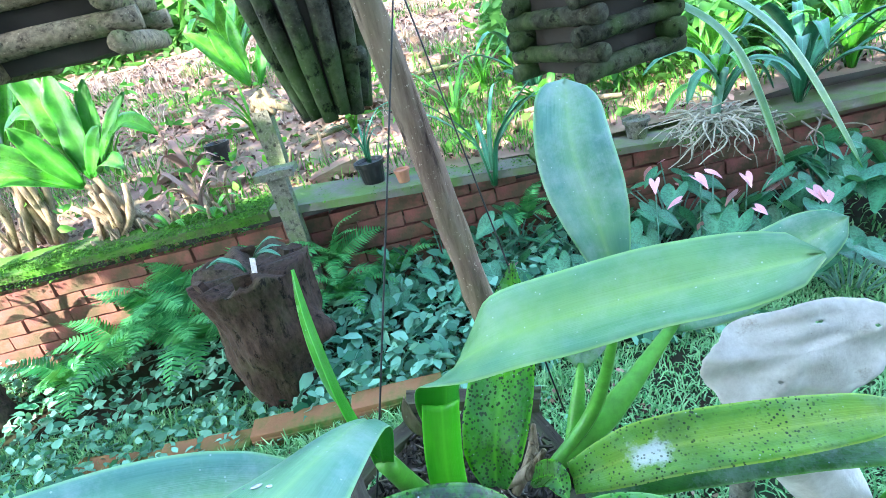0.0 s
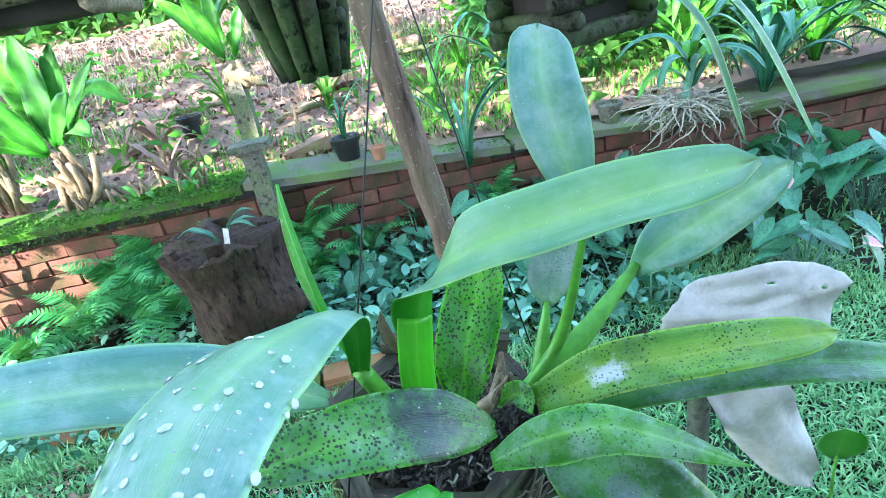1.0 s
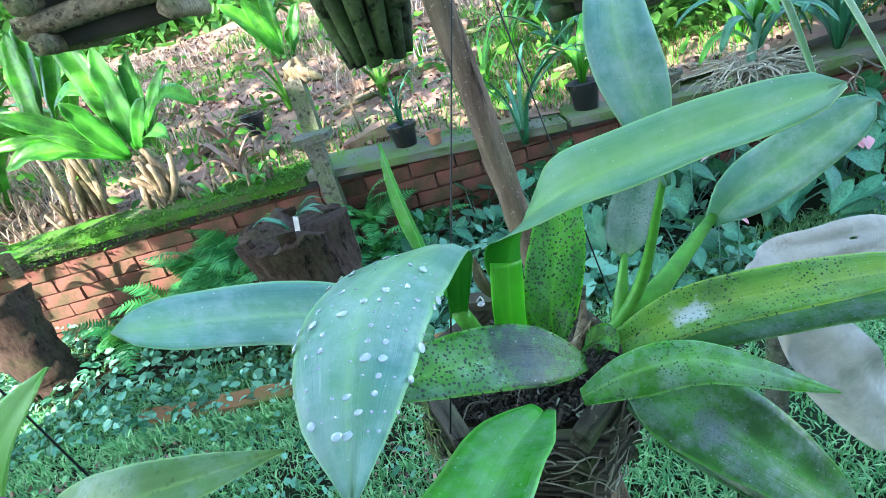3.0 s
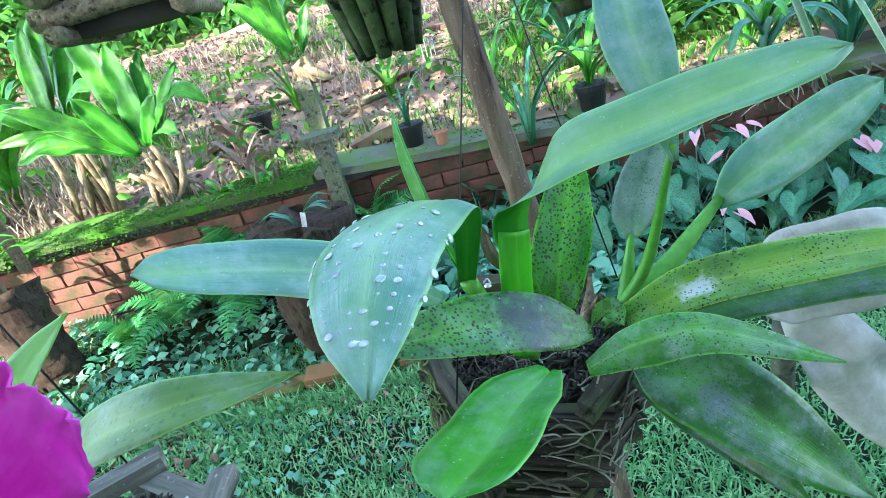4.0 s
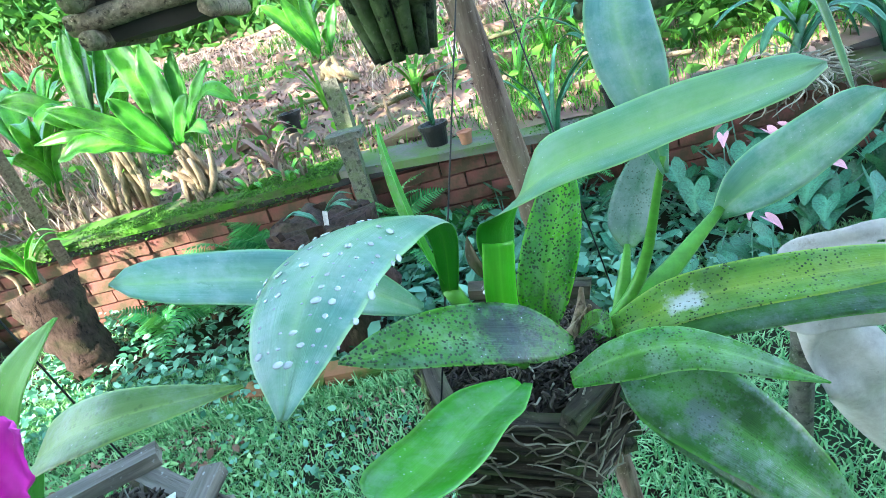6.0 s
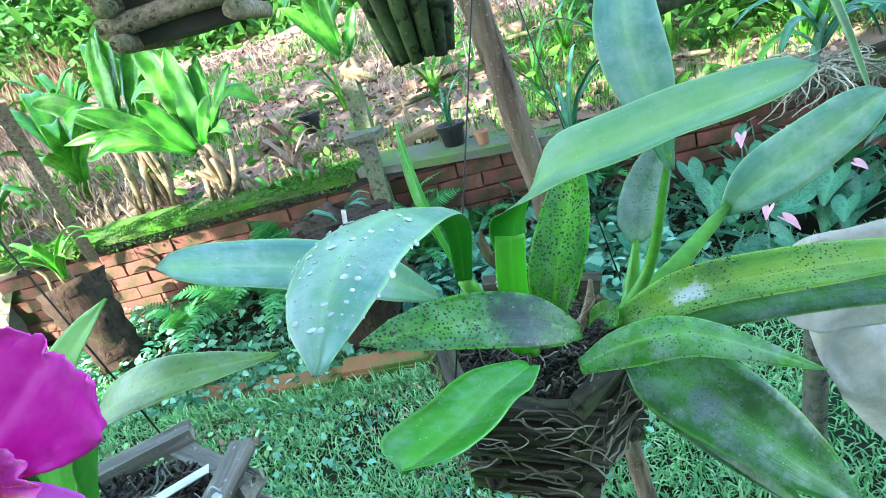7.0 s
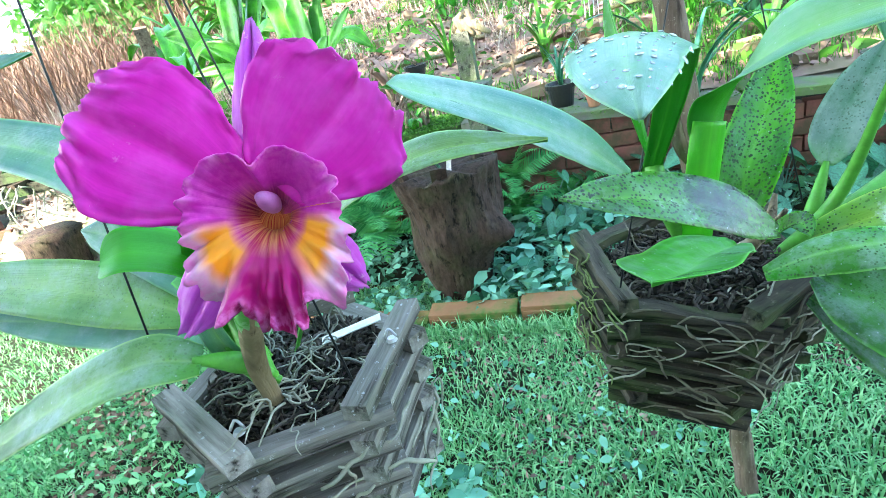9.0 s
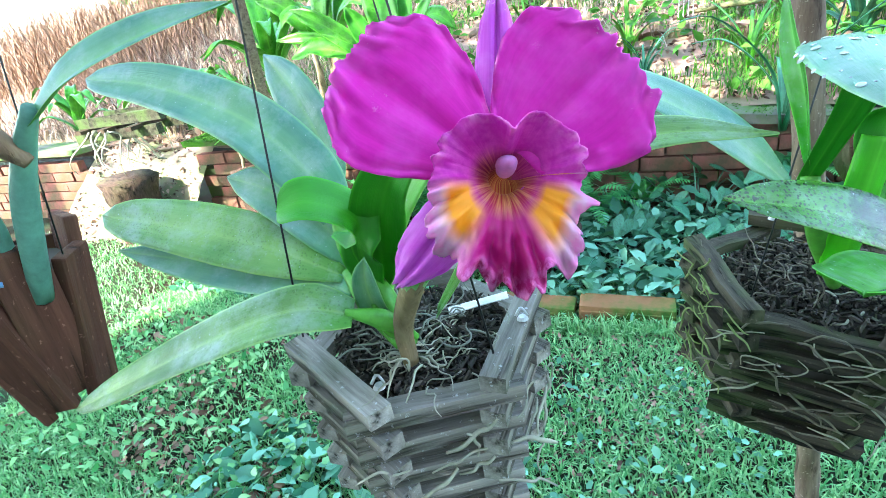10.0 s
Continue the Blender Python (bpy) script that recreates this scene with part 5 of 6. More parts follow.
blades("dry_twigs", scatter(1500, -5.6, -2.3, 2.6, 4.2, bed_height) + scatter(2600, -5.4, 0.6, 3.4, 6.8, bed_height, lambda x, y: noise.noise(Vector((x * 1.1, y * 1.1, 31))) > 0.1), DRY_PALE, "tangle of pale sunlit roots and twigs", "twigs", 0.30, 0.007, 0.95)
round_leaves("ramp_litter", scatter(900, -3.95, -2.9, 1.85, 2.6, lambda x, y: spill(x, y) + rng.uniform(0.002, 0.02)), DRY, "dry leaves and crumbs over the pale sand", "litter", 0.014)
blades("dark_twigs", scatter(2600, -6.5, -3.2, 2.7, 6.0, bed_height), DRY, "thin dark twigs standing in the sunlit bed", "twigs", 0.34, 0.008, 0.9)
blades("twig_thicket", scatter(6500, -11.0, -5.2, 3.0, 8.5, bed_height, lambda x, y: y > 3.0 + 0.35 * (x + 9.0) and noise.noise(Vector((x, y, 41))) > -0.35), FALLEN, "thicket of thin pale twigs at the end of the bed", "twigs", 1.0, 0.011, 0.9)
raft = thing("slat_raft", "small dark slat basket with trailing pale roots", "basket")
for k, (y, z, r) in enumerate(((1.86, 0.70, 0.040), (2.02, 0.71, 0.042), (1.87, 0.775, 0.036), (2.03, 0.78, 0.036))):
    bar("slat", (-3.17 + 0.02 * k, y, z), (-2.58 + 0.015 * k, y + 0.03, z + 0.015), r, 0.055, LOG, raft, rough=0.006, seed=k + 40)
for k, x in enumerate((-3.08, -2.9, -2.7)):
    bar("cross_slat", (x, 1.80, 0.741), (x + 0.02, 2.10, 0.745), 0.05, 0.02, STUMP, raft, rough=0.004, seed=k + 50)
roots(raft, (-2.9, 1.88, 0.74), 16, 0.34, ROOT, 33, 0.14, 0.0045, 1.0)
for x in (-3.1, -2.65):
    string((x, 1.96, 0.78), (x + 0.1, 1.70, 1.92), label="thin black wire that carries the slat basket")
strap_plant("small_orchid", (-0.98, 2.42, 0.50), 9, 0.18, 0.028, LEAF_SUNNY, 25, "small bright green orchid on the coping", "plant", 0.8, 3, 0.6, group="small orchids on the coping")
strap_plant("small_orchid", (-0.66, 1.70, 0.52), 5, 0.20, 0.028, LEAF_HEART, 26, "small orchid rooted on the stump", "plant", 0.7, 0, 0.5)
strap_plant("small_orchid", (-2.11, 1.97, 0.49), 9, 0.30, 0.034, LEAF_SUNNY, 27, "small orchid on a leaning trunk", "plant", 0.9, 4, 0.5)
strap_plant("small_orchid", (-1.22, 2.46, 0.50), 5, 0.16, 0.03, LEAF_SUNNY, 28, "small bright green orchid on the coping", "plant", 0.7, 3, 0.6, group="small orchids on the coping")


# ---- aerial-rooted plant on the wall and its neighbours ----
vanda = thing("aerial_root_orchid", "orchid with a tangle of pale aerial roots", "orchid")
rod("stem", [(1.27, 2.18, 0.48), (1.275, 2.17, 0.60), (1.30, 2.15, 0.74)], [0.02, 0.018, 0.014], CANE, vanda, sides=8)
roots(vanda, (1.27, 2.17, 0.56), 90, 0.27, ROOT, 31, 0.10, 0.0034, 0.35)
roots(vanda, (1.62, 2.22, 0.46), 12, 0.26, ROOT_DULL, 34, 0.12, 0.0035, 0.9)
roots(vanda, (1.27, 2.17, 0.54), 50, 0.24, ROOT_DULL, 32, 0.07, 0.0036, 0.7)
for k in range(9):
    a = k * 2.4 + 0.5
    d = Vector((math.cos(a), math.sin(a) * 0.6, 0))
    q = Vector((1.285, 2.16, 0.60 + 0.017 * k))
    ln = rng.uniform(0.2, 0.36)
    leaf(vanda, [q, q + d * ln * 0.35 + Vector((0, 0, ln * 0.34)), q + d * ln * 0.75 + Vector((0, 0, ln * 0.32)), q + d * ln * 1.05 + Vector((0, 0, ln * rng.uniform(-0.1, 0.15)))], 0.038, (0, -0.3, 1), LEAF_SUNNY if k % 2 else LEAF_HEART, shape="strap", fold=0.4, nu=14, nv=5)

vanda.location = (-0.05, -0.07, -0.02)

# long drooping leaves of the plant in the dark log basket
strappy = thing("strap_leaved_orchid", "orchid with long drooping strap leaves in the log basket", "orchid", "potted orchids")
for pts, w in (([(0.42, 0.95, 1.13), (0.52, 0.93, 1.14), (0.66, 0.90, 1.03), (0.80, 0.86, 0.77)], 0.034), ([(0.42, 0.96, 1.13), (0.50, 0.96, 1.12), (0.60, 0.93, 1.02), (0.68, 0.90, 0.79)], 0.03), ([(0.42, 0.98, 1.14), (0.55, 1.02, 1.20), (0.70, 1.05, 1.20), (0.86, 1.06, 1.12)], 0.028), ([(0.40, 0.97, 1.14), (0.36, 0.90, 1.22), (0.30, 0.84, 1.27), (0.22, 0.8, 1.26)], 0.028), ([(0.44, 0.99, 1.14), (0.60, 1.05, 1.16), (0.78, 1.12, 1.10), (0.95, 1.18, 1.02)], 0.03)):
    leaf(strappy, pts, w, (0, -0.4, 1), LEAF_HEART if w < 0.029 else LEAF_PALE, shape="strap", fold=0.35, under=LEAF_UNDER)

# ---- staghorn shield ----
def shield():
    ob = thing("staghorn_fern", "pale grey papery staghorn shield with wavy edge and holes", "fern")
    m = Nodes("papery_shield", 0.8, 0.2)
    c = m.mix(m.ramp(m.noise(22, 6, 0.7), [(0.3, (0, 0, 0)), (0.7, (1, 1, 1))]), (0.42, 0.40, 0.35), (0.68, 0.66, 0.61))
    c = m.mix(m.ramp(m.noise(11, 6, 0.75), [(0.60, (0, 0, 0)), (0.70, (0.7, 0.7, 0.7))]), c, (0.24, 0.19, 0.13))
    c = m.mix(m.ramp(m.noise(7, 4), [(0.58, (0, 0, 0)), (0.72, (0.5, 0.5, 0.5))]), c, (0.3, 0.36, 0.2))
    c = m.mix(m.ramp(m.noise(140, 4, 0.7), [(0.66, (0, 0, 0)), (0.72, (0.5, 0.5, 0.5))]), c, (0.16, 0.13, 0.1))
    m.color(c)
    m.bump(m.math("ADD", m.noise(90, 5), m.math("MULTIPLY", m.noise(16, 4), 1.5)), 0.35, 0.004)
    m.thin(c, 0.15)
    nu, nv = 24, 72
    verts, faces = [], []
    o = Vector((0.505, 0.60, 0.63))
    X, Y, N = Vector((0.99, 0.0, -0.02)).normalized(), Vector((0.0, 0.2, 0.97)).normalized(), Vector((0, -0.97, 0.2)).normalized()
    for k in range(nu):
        for j in range(nv):
            a = math.pi * 2 * j / nv
            s = k / (nu - 1)
            r = 1 + 0.10 * noise.noise(Vector((math.cos(a) * 2, math.sin(a) * 2, 2))) + 0.035 * noise.noise(Vector((math.cos(a) * 9, math.sin(a) * 9, 5)))
            p = o + X * math.cos(a) * r * s * 0.155 + Y * math.sin(a) * r * s * (0.075 if math.sin(a) > 0 else 0.10)
            p += N * (0.016 * (1 - s * s) + 0.008 * s * s * math.sin(a * 5) + 0.008 * noise.noise(Vector((math.cos(a) * s * 3, math.sin(a) * s * 3, 6))))
            verts.append(p)
    for k in range(nu - 1):
        for j in range(nv):
            a, b = k * nv + j, k * nv + (j + 1) % nv
            if (k, j) in ((13, 14), (13, 15), (16, 3), (10, 46)):
                continue
            faces.append((a, b, b + nv, a + nv))
    f = put("shield_frond", mesh_of("shield_frond", verts, faces, m.mat), ob)
    sol = f.modifiers.new("thickness", "SOLIDIFY")
    sol.thickness = 0.002
    leaf(ob, [(0.45, 0.60, 0.60), (0.48, 0.59, 0.50), (0.53, 0.58, 0.40), (0.60, 0.58, 0.27), (0.67, 0.60, 0.15)], 0.13, (0, -1, 0.1), m.mat, name="hanging_frond", shape="oval", fold=-0.25, wave=0.5, seed=4)
    rod("stalk", [(0.46, 0.66, 0.62), (0.48, 0.70, 0.3), (0.49, 0.72, -0.03)], [0.02, 0.022, 0.025], POST, ob, "mossy support stake", sides=8)


shield()


seedling = thing("young_plant", "young plant with one round green leaf", "plant")
rod("stem", [(0.53, 0.43, -0.02), (0.525, 0.42, 0.28), (0.51, 0.41, 0.50)], [0.004, 0.003, 0.002], BULB, seedling, sides=6)
leaf(seedling, [(0.51, 0.41, 0.495), (0.507, 0.405, 0.52), (0.504, 0.40, 0.545), (0.50, 0.395, 0.57)], 0.058, (-0.4, -0.8, 0.5), LEAF_GLOSS, shape="round", fold=0.15, nu=14)


# ---- heart-leaved plants ----
def heart_mesh(mat):
    n = 28
    verts, uvs, faces = [(0, 0, 0)], [(0.1, 0.5)], []
    for ring in (0.5, 1.0):
        for k in range(n):
            a = 2 * math.pi * k / n
            r = (0.56 + 0.2 * math.cos(a * 2) * 0.4 - 0.2 * math.cos(a)) * (1 + 0.45 * math.exp(-((a if a < math.pi else a - 2 * math.pi) / 0.34) ** 2))
            r *= 1 - 0.62 * math.exp(-((a - math.pi) / 0.30) ** 2)
            x, y = math.cos(a) * r * ring * 1.15, math.sin(a) * r * ring
            verts.append((x, y, 0.28 * abs(y) - 0.28 * max(0, x) ** 2 * ring))
            uvs.append((0.5 + x * 0.5, 0.5 + y * 0.6))
    for k in range(n):
        b = (k + 1) % n
        faces.append((0, 1 + k, 1 + b))
        faces.append((1 + k, 1 + n + k, 1 + n + b, 1 + b))
    return mesh_of("heart_leaf", verts, faces, mat, uvs)


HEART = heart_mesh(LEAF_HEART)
SPATHE = heart_mesh(PINK)


def anthurium(at, n, reach, high, size, seed, blooms=0):
    g = random.Random(seed)
    ob = thing("anthurium", "shaded clump of dark heart-shaped leaves" + (" with pale pink spathes" if blooms else ""), "plant", "anthuriums below the wall")
    for k in range(n + blooms):
        a = g.uniform(0, 6.283)
        d = reach * math.sqrt(g.random())
        z = at[2] + high * g.uniform(0.45, 1.0) * (1 - 0.3 * d / reach) + (high * 0.25 if k >= n else 0)
        p = Vector((at[0] + math.cos(a) * d, at[1] + math.sin(a) * d, z))
        rod("leaf_stalk", [(at[0] + math.cos(a) * d * 0.25, at[1] + math.sin(a) * d * 0.25, at[2]), (at[0] + math.cos(a) * d * 0.6, at[1] + math.sin(a) * d * 0.6, at[2] + (z - at[2]) * 0.65), p], [0.004, 0.003], CANE, ob, sides=5, n=6)
        lf = put("spathe" if k >= n else "leaf", SPATHE if k >= n else HEART, ob)
        sc = size * g.uniform(0.7, 1.25) * (0.5 if k >= n else 1)
        lf.matrix_basis = Matrix.Translation(p) @ Euler((g.gauss(0, 0.3), g.uniform(0.25, 0.9), a + g.gauss(-0.4, 0.8))).to_matrix().to_4x4() @ Matrix.Diagonal((sc, sc, sc, 1))
    return ob


for x, y, n, hi, sz, sd, bl in ((0.85, 1.98, 24, 0.26, 0.085, 41, 0), (1.15, 1.80, 26, 0.26, 0.095, 42, 3), (1.50, 1.95, 26, 0.30, 0.095, 43, 3), (1.05, 2.15, 18, 0.34, 0.09, 44, 4), (0.45, 1.95, 16, 0.20, 0.08, 45, 1), (0.70, 1.62, 16, 0.18, 0.08, 46, 0), (1.85, 1.80, 22, 0.36, 0.11, 47, 0), (0.15, 2.05, 16, 0.2, 0.075, 48, 0), (-0.3, 2.0, 12, 0.18, 0.07, 49, 0), (1.35, 1.50, 18, 0.22, 0.09, 50, 1), (0.3, 2.18, 18, 0.33, 0.08, 101, 0), (0.6, 2.15, 18, 0.33, 0.085, 102, 1), (0.0, 2.22, 16, 0.30, 0.07, 103, 0), (-0.35, 2.22, 14, 0.28, 0.065, 104, 0), (1.75, 2.12, 20, 0.36, 0.10, 105, 1)):
    anthurium((x, y, 0.0), n, 0.22, hi, sz, sd, bl)


for x, y, z, sc, a in ((0.82, 1.80, 0.425, 0.06, -2.0), (0.99, 1.80, 0.40, 0.065, -1.4), (1.05, 1.82, 0.405, 0.05, -0.8), (1.17, 1.80, 0.36, 0.06, -1.8), (0.785, 1.40, 0.28, 0.055, -1.2), (0.74, 1.44, 0.31, 0.05, -2.2)):
    ob = thing("anthurium_bloom", "pale pink heart-shaped bloom on a thin stalk", "flower", "pink blooms below the wall")
    rod("stalk", [(x + 0.03, y + 0.06, 0.0), (x + 0.02, y + 0.04, z * 0.6), (x, y, z)], [0.003, 0.0022], CANE, ob, sides=5, n=6)
    f = put("spathe", SPATHE, ob)
    f.matrix_basis = pose(x, y, z, 5, 12, math.degrees(a)) @ Matrix.Diagonal((sc * 0.95, sc * 0.6, sc * 1.3, 1))


# ---- ferns ----
def frond_mesh(seed):
    g = random.Random(seed)
    verts, faces = [], []
    line = spline([(0, 0, 0), (0.25, 0, 0.22), (0.6, 0, 0.30), (1.0, 0, 0.12)], 26)
    for k in range(2, 26):
        u = k / 25
        q = line[k]
        d = (line[min(k + 1, 25)] - line[k - 1]).normalized()
        ln = 0.25 * math.sin(math.pi * min(1, 0.16 + u * 0.86)) ** 0.8
        for s in (-1, 1):
            o = Vector((0, s, 0)) + d * 0.35 + Vector((0, 0, -0.25 * g.random()))
            o.normalize()
            e = d * 0.019
            i = len(verts)
            verts += [q - e, q + e, q + o * ln * 0.55 + e * 0.9, q + o * ln * 0.55 - e * 0.9, q + o * ln + d * 0.012]
            f = [(i, i + 1, i + 2, i + 3), (i + 3, i + 2, i + 4)]
            faces += f if s > 0 else [tuple(reversed(x)) for x in f]
    v2, f2 = tube([(0, 0, 0), (0.25, 0, 0.22), (0.6, 0, 0.30), (1.0, 0, 0.12)], [0.006, 0.002], 4, 10)
    i = len(verts)
    verts += v2
    faces += [tuple(i + x for x in f) for f in f2]
    return mesh_of("frond", verts, faces, FERN)


FRONDS = [frond_mesh(k) for k in range(3)]


def fern(at, n, size, seed):
    g = random.Random(seed)
    ob = thing("fern", "bright green fern growing below the brick wall", "fern", "ferns below the wall", at)
    for k in range(n):
        a = g.uniform(-math.pi, 0.0) if k % 3 else g.uniform(0, 6.283)
        f = put("frond", FRONDS[k % 3], ob)
        sc = size * g.uniform(0.65, 1.15)
        f.matrix_basis = Euler((g.gauss(0, 0.25), g.uniform(-0.75, 0.1), a)).to_matrix().to_4x4() @ Matrix.Diagonal((sc, sc, sc, 1))


for x, y, z, n, sz, sd in ((-1.25, 2.18, 0.16, 14, 0.36, 1), (-1.10, 2.02, 0.12, 14, 0.34, 2), (-1.55, 2.22, 0.05, 10, 0.34, 3), (-0.48, 2.15, 0.10, 11, 0.28, 4), (-0.22, 2.28, 0.10, 8, 0.25, 5), (0.42, 2.3, 0.2, 8, 0.2, 6), (-1.75, 2.1, 0.02, 8, 0.3, 7), (-0.95, 2.25, 0.16, 11, 0.34, 8), (-1.18, 2.3, 0.2, 11, 0.34, 9), (-0.5, 2.3, 0.22, 9, 0.26, 10), (-1.42, 2.3, 0.16, 9, 0.3, 11)):
    fern((x, y, z), n, sz, sd)

# ---- posts, pots and clutter on the wall and in the bed ----
post = thing("wooden_post", "short mossy wooden post against the wall", "post")
bar("shaft", (-0.615, 2.28, 0.12), (-0.62, 2.30, 0.685), 0.075, 0.075, POST, post, rough=0.006, up=(0, 1, 0))
bar("top_plate", (-0.70, 2.29, 0.70), (-0.53, 2.29, 0.70), 0.12, 0.03, POST, post, rough=0.008, seed=4)


def pot(at, r, h, mat, label, name="flower_pot"):
    ob = thing(name, label, "pot", "pots on the coping", at)
    prof = [(0.0, 0.0), (r * 0.72, 0.0), (r * 0.92, h * 0.82), (r * 1.05, h * 0.82), (r * 1.05, h), (r * 0.9, h), (r * 0.82, h * 0.85), (0.0, h * 0.83)]
    n = 22
    verts = [(math.cos(6.2832 * s / n) * q, math.sin(6.2832 * s / n) * q, z) for q, z in prof for s in range(n)]
    faces = [(k * n + s, k * n + (s + 1) % n, (k + 1) * n + (s + 1) % n, (k + 1) * n + s) for k in range(len(prof) - 1) for s in range(n)]
    put("body", mesh_of("body", verts, faces, mat, smooth=False), ob)
    return ob


pot((-0.093, 2.375, 0.498), 0.036, 0.06, CLAY, "small terracotta flower pot on the coping")
pot((-0.235, 2.47, 0.50), 0.07, 0.11, BLACK, "black plastic nursery pot")
pot((0.63, 2.42, 0.448), 0.075, 0.13, BLACK, "black plastic nursery pot")
pot((-1.15, 3.25, 0.62), 0.07, 0.12, BLACK, "black plastic nursery pot")
strap_plant("potted_plant", (-0.235, 2.47, 0.60), 9, 0.26, 0.014, LEAF_HEART, 61, "thin-leaved plant in a black pot", "plant", 1.2, 0, 0.4, "grass")
strap_plant("potted_plant", (0.63, 2.42, 0.57), 8, 0.30, 0.035, LEAF_SUNNY, 62, "leafy plant in a black pot", "plant", 1.1, 0, 0.5)
strap_plant("long_leaved_plant", (0.30, 2.30, 0.40), 8, 0.62, 0.028, LEAF_HEART, 63, "plant with long narrow leaves on the wall", "plant", 0.9, 0, 0.3, "grass")
pot((1.02, 2.42, 0.42), 0.06, 0.09, POST, "mossy wooden pot on the coping")
fork = thing("plastic_fork", "white plastic fork label stuck in the bed", "label")
for k in range(4):
    bar("tine", (-0.09 + 0.022 * k, 2.9, 0.83), (-0.088 + 0.022 * k, 2.9, 0.92), 0.010, 0.004, WHITE, fork, bevel=0)
bar("handle", (-0.057, 2.902, 0.60), (-0.057, 2.902, 0.83), 0.085, 0.004, WHITE, fork, bevel=0)
plank = thing("leaning_plank", "brown plank leaning in the bed", "plank")
bar("board", (-2.0, 2.06, 1.28), (-2.2, 2.28, 0.46), 0.055, 0.03, POLE, plank, rough=0.004)
trunk = thing("leaning_log", "short dark leaning log with orchids on top", "log")
rod("bark", [(-2.02, 1.93, -0.03), (-2.06, 1.94, 0.2), (-2.11, 1.98, 0.47)], [0.10, 0.115, 0.145], STUMP, trunk, sides=16, n=18, rough=0.3)
trunk2 = thing("cut_log", "short sunlit cut log standing on the grass", "log")
rod("bark", [(-3.24, 2.08, -0.03), (-3.235, 2.08, 0.2), (-3.22, 2.08, 0.395)], [0.155, 0.15, 0.165], STUMP, trunk2, sides=18, n=8, rough=0.16)
for k in range(9):
    x, y = -3.3 + k * 0.55 + rng.uniform(-0.2, 0.2), rng.uniform(2.9, 4.2)
    z = bed_height(x, y)
    ln = rng.uniform(0.3, 0.7)
    a = rng.uniform(-0.5, 0.5)
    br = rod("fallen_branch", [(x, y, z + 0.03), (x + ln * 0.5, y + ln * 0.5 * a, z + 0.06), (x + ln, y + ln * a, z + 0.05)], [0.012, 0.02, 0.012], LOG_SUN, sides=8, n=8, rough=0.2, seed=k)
    tagged(br, "dry fallen branch lying on the bed", "branch", "branches on the bed")

# ---- details on the near baskets ----
def face_roots(parent, radius, edge, z0, z1, n, mat, seed, r=0.0016):
    """Roots that creep over one side of a hexagonal basket."""
    g = random.Random(seed)
    a0, a1 = radians(60 * edge), radians(60 * (edge + 1))
    p0, p1 = Vector((math.cos(a0), math.sin(a0), 0)) * radius, Vector((math.cos(a1), math.sin(a1), 0)) * radius
    d = (p1 - p0).normalized()
    o = ((p0 + p1) / 2).normalized()
    for k in range(n):
        q = p0.lerp(p1, g.random()) + Vector((0, 0, g.uniform(z0, z1)))
        way = d * g.choice((-1, 1)) * g.uniform(0.6, 1) + Vector((0, 0, g.uniform(-0.4, 0.2)))
        pts = []
        for s in range(5):
            pts.append(q + o * (0.011 + g.uniform(-0.001, 0.004)))
            way = way + d * g.gauss(0, 0.3) + Vector((0, 0, g.gauss(-0.06, 0.22)))
            q = q + way.normalized() * g.uniform(0.005, 0.014)
        rr = r * g.uniform(0.6, 1.3)
        rod("root", pts, [rr * 0.7, rr, rr, rr * 0.5], mat, parent, sides=6, n=12)


face_roots(b2, 0.114, 4, -0.115, 0.0, 14, ROOT, 71, 0.0009)
face_roots(b2, 0.114, 4, -0.115, 0.0, 26, ROOT_DULL, 77, 0.0010)
face_roots(b2, 0.114, 3, -0.11, 0.0, 34, ROOT_MOSS, 72, 0.0010)
face_roots(b2, 0.114, 5, -0.11, 0.0, 14, ROOT, 75, 0.0009)
face_roots(b2, 0.114, 5, -0.11, 0.0, 16, ROOT_DULL, 78, 0.0010)
roots(b2, (0.05, -0.05, -0.006), 14, 0.06, ROOT, 73, 0.04, 0.0011, 0.3)
roots(b2, (0.0, 0.0, -0.008), 46, 0.06, ROOT_DULL, 79, 0.07, 0.0008, 0.2)
roots(b1, (0.0, 0.0, -0.006), 60, 0.045, ROOT_DULL, 80, 0.055, 0.0006, 0.15)
roots(b1, (0.01, -0.03, -0.004), 26, 0.045, ROOT, 81, 0.045, 0.0006, 0.15)
face_roots(b1, 0.092, 4, -0.10, -0.03, 9, ROOT, 74, 0.0014)
face_roots(b1, 0.092, 5, -0.12, -0.03, 7, ROOT, 76, 0.0014)


def screw(parent, at, n=(0, 0, 1)):
    bm = bmesh.new()
    bmesh.ops.create_cone(bm, cap_ends=True, segments=14, radius1=0.0045, radius2=0.003, depth=0.0025)
    bmesh.ops.translate(bm, vec=at, verts=bm.verts)
    part("screw", bm, STEEL, parent, "bright screw head")
    rod("tie", [Vector(at) + Vector((0.004, 0, 0.001)), Vector(at) + Vector((0, 0.003, 0.007)), Vector(at) + Vector((-0.005, 0.001, 0.002))], [0.0011, 0.0011], STEEL, parent, "twisted wire tie", sides=6, n=8)


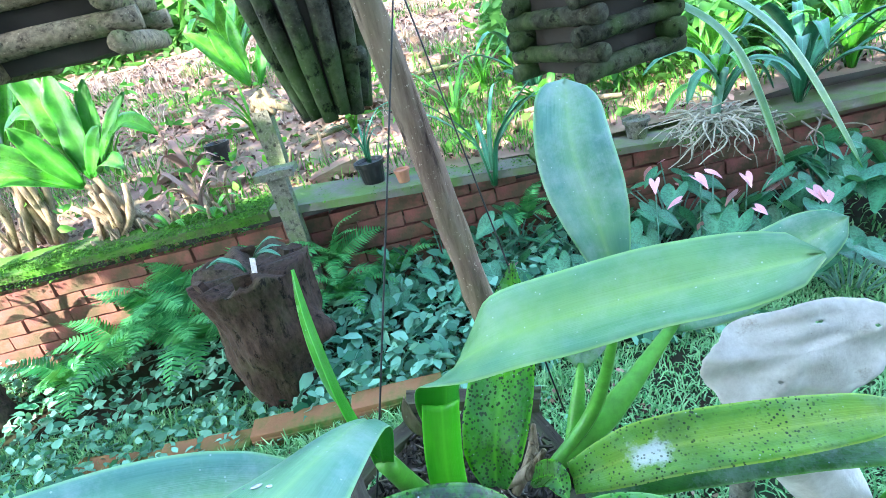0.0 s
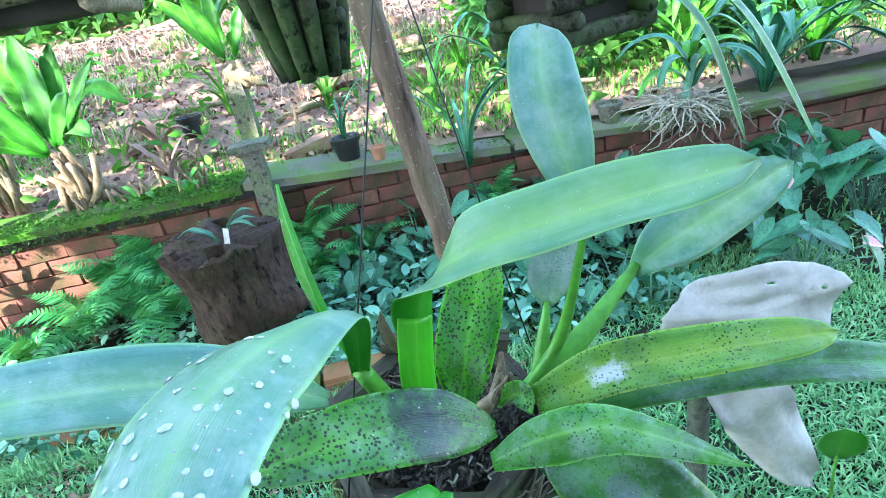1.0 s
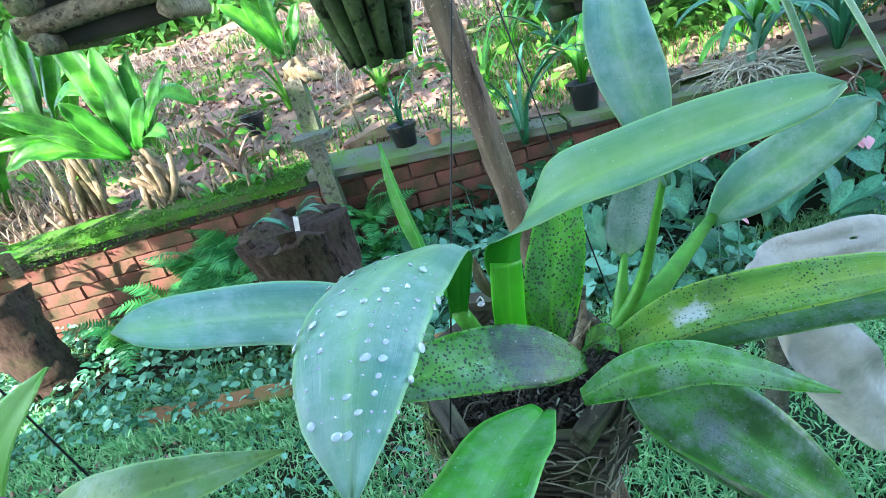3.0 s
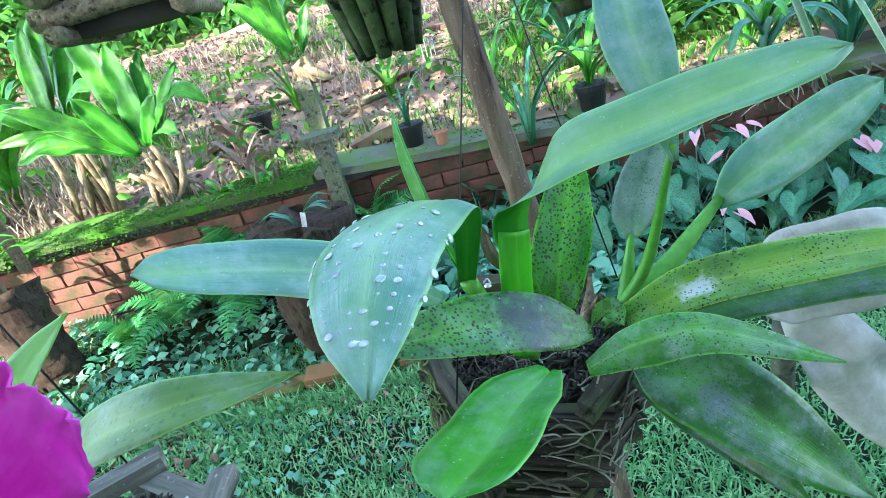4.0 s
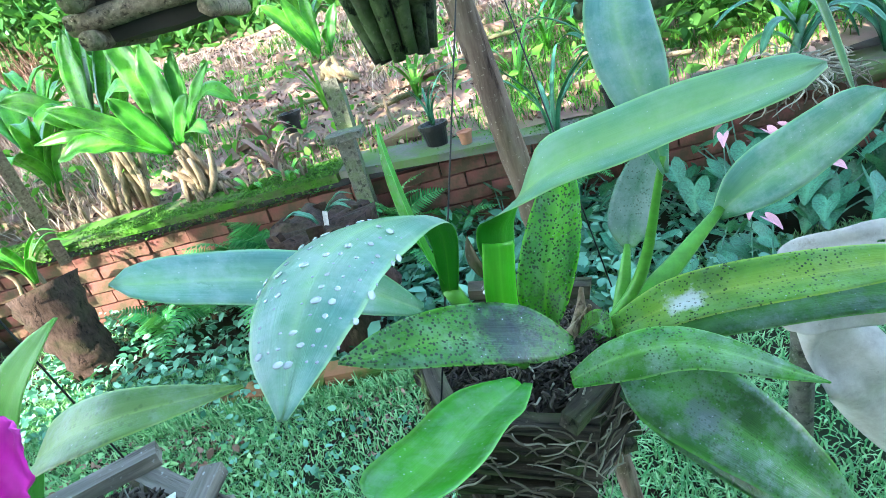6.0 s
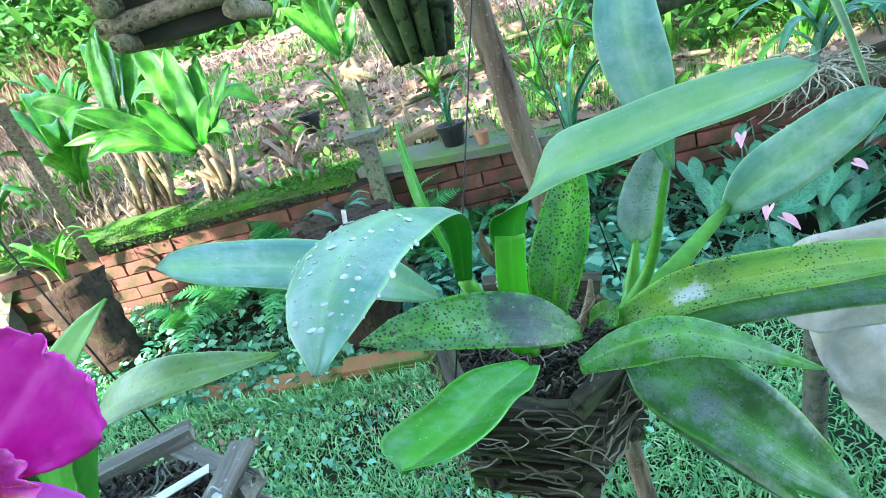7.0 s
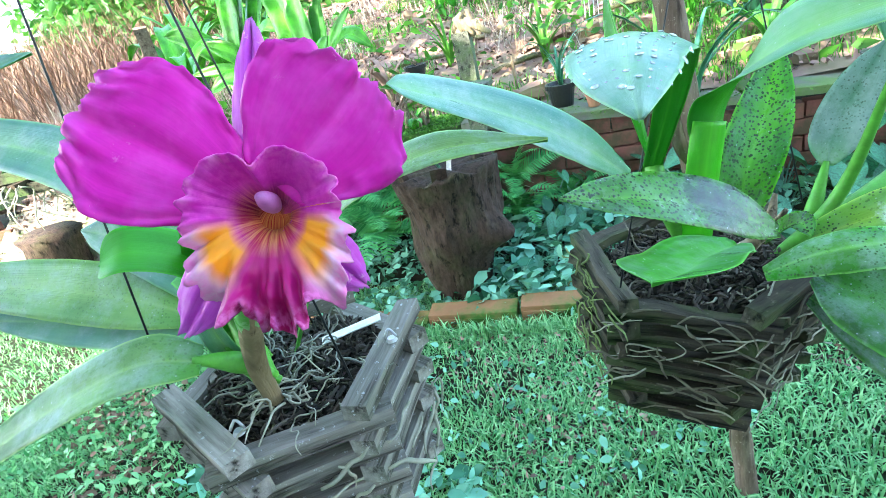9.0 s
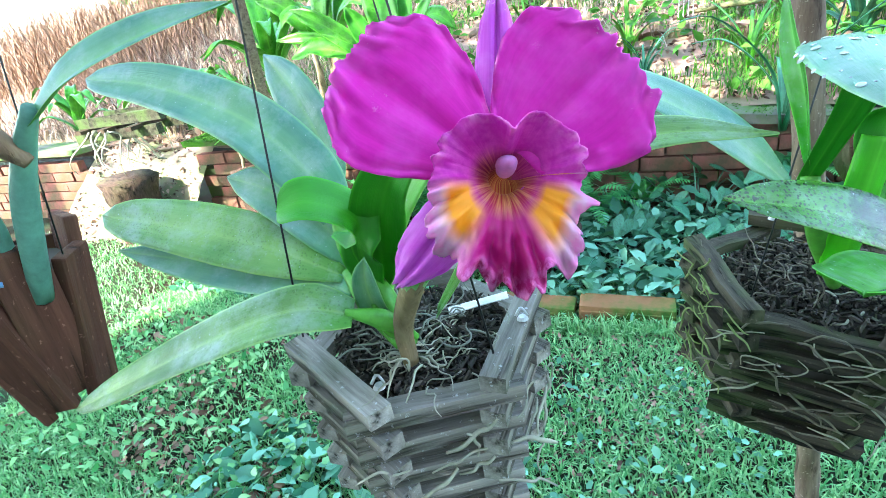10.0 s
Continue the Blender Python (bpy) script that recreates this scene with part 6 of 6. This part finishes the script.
screw(b1, (-0.035, -0.075, 0.0085))
screw(b1, (0.078, -0.035, 0.0085))
screw(b1, (-0.078, 0.03, 0.0085))
screw(b2, (-0.05, 0.085, 0.0085))
screw(b2, (0.10, 0.02, 0.0085))
tag = bar("plant_label", (-0.315, 0.115, 0.897), (-0.27, 0.135, 0.903), 0.010, 0.001, WHITE, bevel=0)
tagged(tag, "white plastic plant label lying on the bark", "label")

# water drops on the drooping leaf
DROP = Nodes("water", 0.02, 0.5)
DROP.set(Base_Color=(0.86, 0.94, 0.95, 1), Transmission_Weight=0.6, IOR=1.33)
bm = bmesh.new()
bmesh.ops.create_uvsphere(bm, u_segments=10, v_segments=6, radius=1.0)
drop_mesh = bpy.data.meshes.new("water_drop")
bm.to_mesh(drop_mesh)
bm.free()
drop_mesh.materials.append(DROP.mat)
drop_mesh.polygons.foreach_set("use_smooth", [True] * len(drop_mesh.polygons))


g = random.Random(5)
me = drooping.data
half = len(me.vertices) // 2
for k in range(130):
    v = me.vertices[g.randrange(int(half * 0.45), half - 30)]
    d = put("water_drop", drop_mesh, drooping)
    size = 0.0005 + 0.0017 * g.random() ** 3
    up = v.normal if v.normal.z > 0 else -v.normal
    m = up.to_track_quat("Z", "Y").to_matrix().to_4x4()
    m.translation = v.co + up * size * 0.2
    d.matrix_basis = m @ Matrix.Diagonal((size * 1.25, size, size * 0.3, 1))

# ---- more of the bed: slabs, cut canes, moss ----
for k in range(64):
    x, y = g.uniform(-3.4, 1.0), g.uniform(2.6, 6.2)
    bm = box_bm(g.uniform(0.10, 0.26), g.uniform(0.08, 0.2), g.uniform(0.03, 0.09), 0, k, 0.02)
    st = part("stone_slab", bm, BEDSOIL)
    st.matrix_world = pose(x, y, bed_height(x, y) + 0.02, g.uniform(-12, 25), g.uniform(-12, 12), g.uniform(0, 180))
    tagged(st, "pale sandy stone slab lying in the bed", "stone", "stones in the bed")
v, f = tube([(0, 0, -0.03), (0.003, 0, 0.07), (0, 0.004, 0.16)], [0.008, 0.0085, 0.007], 8, 5)
cane_mesh = mesh_of("cut_cane", v, f, SHEATH)
for k in range(48):
    cx, cy = ((-1.58, 2.5), (-1.45, 2.48), (-0.74, 2.86), (-2.15, 2.74), (-1.05, 2.7), (-2.6, 3.0))[k % 6]
    x, y = cx + g.gauss(0, 0.09), max(2.46, cy + g.gauss(0, 0.08))
    c = put("cut_cane", cane_mesh)
    sc = g.uniform(0.5, 1.2)
    c.matrix_world = pose(x, y, bed_height(x, y) + 0.01, g.gauss(0, 14), g.gauss(0, 14), g.uniform(0, 360)) @ Matrix.Diagonal((1.1, 1.1, sc, 1))
    tagged(c, "pale dry cut cane standing in the bed", "cane", "cut canes in the bed")
pole_post = thing("orchid_post", "short grey post carrying an orchid in the bed", "post")
bar("shaft", (-0.73, 2.84, 0.44), (-0.73, 2.84, 0.90), 0.09, 0.09, POST, pole_post, rough=0.008, up=(0, 1, 0))
round_leaves("moss", [(x, WALL_Y + 0.07 + g.uniform(-0.16, 0.14), wall_top(x) + 0.016 + 0.010 * noise.noise(Vector((x * 7, g.random(), 3))) + g.uniform(-0.003, 0.004)) for x in [g.uniform(-2.9, -0.72) if g.random() < 0.85 else g.uniform(-0.7, 1.6) for q in range(15000)]] + [(g.uniform(-2.4, -0.75), WALL_Y - 0.085 + g.uniform(-0.012, 0.02), wall_top(-1) - 0.06 * g.random() ** 2) for q in range(1200)], MOSS, "bright moss matted over the coping", "moss", 0.0065, 0.55)
for x, y, s1, lab in ((-1.3, 3.1, 51, "dry brown orchid with curled leaves"), (-1.12, 2.62, 52, "dry brown orchid with curled leaves")):
    strap_plant("dry_plant", (x, y, bed_height(x, y) + 0.02), 7, 0.28, 0.035, DRY, s1, lab, "plant", 1.1, 3, 0.7)
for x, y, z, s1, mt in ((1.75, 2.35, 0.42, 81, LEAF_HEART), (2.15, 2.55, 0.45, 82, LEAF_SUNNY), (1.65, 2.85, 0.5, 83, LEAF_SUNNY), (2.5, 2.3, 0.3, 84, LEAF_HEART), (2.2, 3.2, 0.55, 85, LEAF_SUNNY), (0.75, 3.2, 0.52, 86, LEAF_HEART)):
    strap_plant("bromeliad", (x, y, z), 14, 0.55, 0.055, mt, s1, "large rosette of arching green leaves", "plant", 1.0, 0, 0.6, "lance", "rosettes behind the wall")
for x, y, s1 in ((-0.35, 3.3, 53), (0.25, 3.0, 54), (0.95, 2.9, 55), (1.5, 2.7, 56), (-1.0, 3.6, 57), (0.5, 3.5, 58), (-1.9, 3.5, 59), (1.9, 2.5, 60)):
    strap_plant("bed_plant", (x, y, bed_height(x, y)), 10, 0.42, 0.022, BED_GREEN if s1 % 2 else LEAF_SUNNY, s1, "loose clump of narrow leaves in the bed", "plant", 1.1, 0, 0.5, "grass", "narrow-leaved clumps in the bed")


# ---- bricks of the wall ----
brick_meshes = []
for k in range(4):
    bm = box_bm(0.212, 0.06, 0.066, 0, k, 0.0035)
    me = bpy.data.meshes.new("brick")
    bm.to_mesh(me)
    bm.free()
    me.materials.append(BRICK)
    brick_meshes.append(me)
for row in range(6):
    x = -5.8 + (0.11 if row % 2 else 0)
    while x < 3.1:
        z = 0.035 + row * 0.0735
        if z + 0.03 < wall_top(x) and not -3.95 < x < -2.9:
            b = put("brick", brick_meshes[rng.randrange(4)], wall)
            b.matrix_basis = pose(x, WALL_Y + 0.012 + rng.uniform(-0.006, 0.006), z, rng.uniform(-1, 1), rng.uniform(-1, 1), rng.uniform(-1.5, 1.5))
        x += 0.222
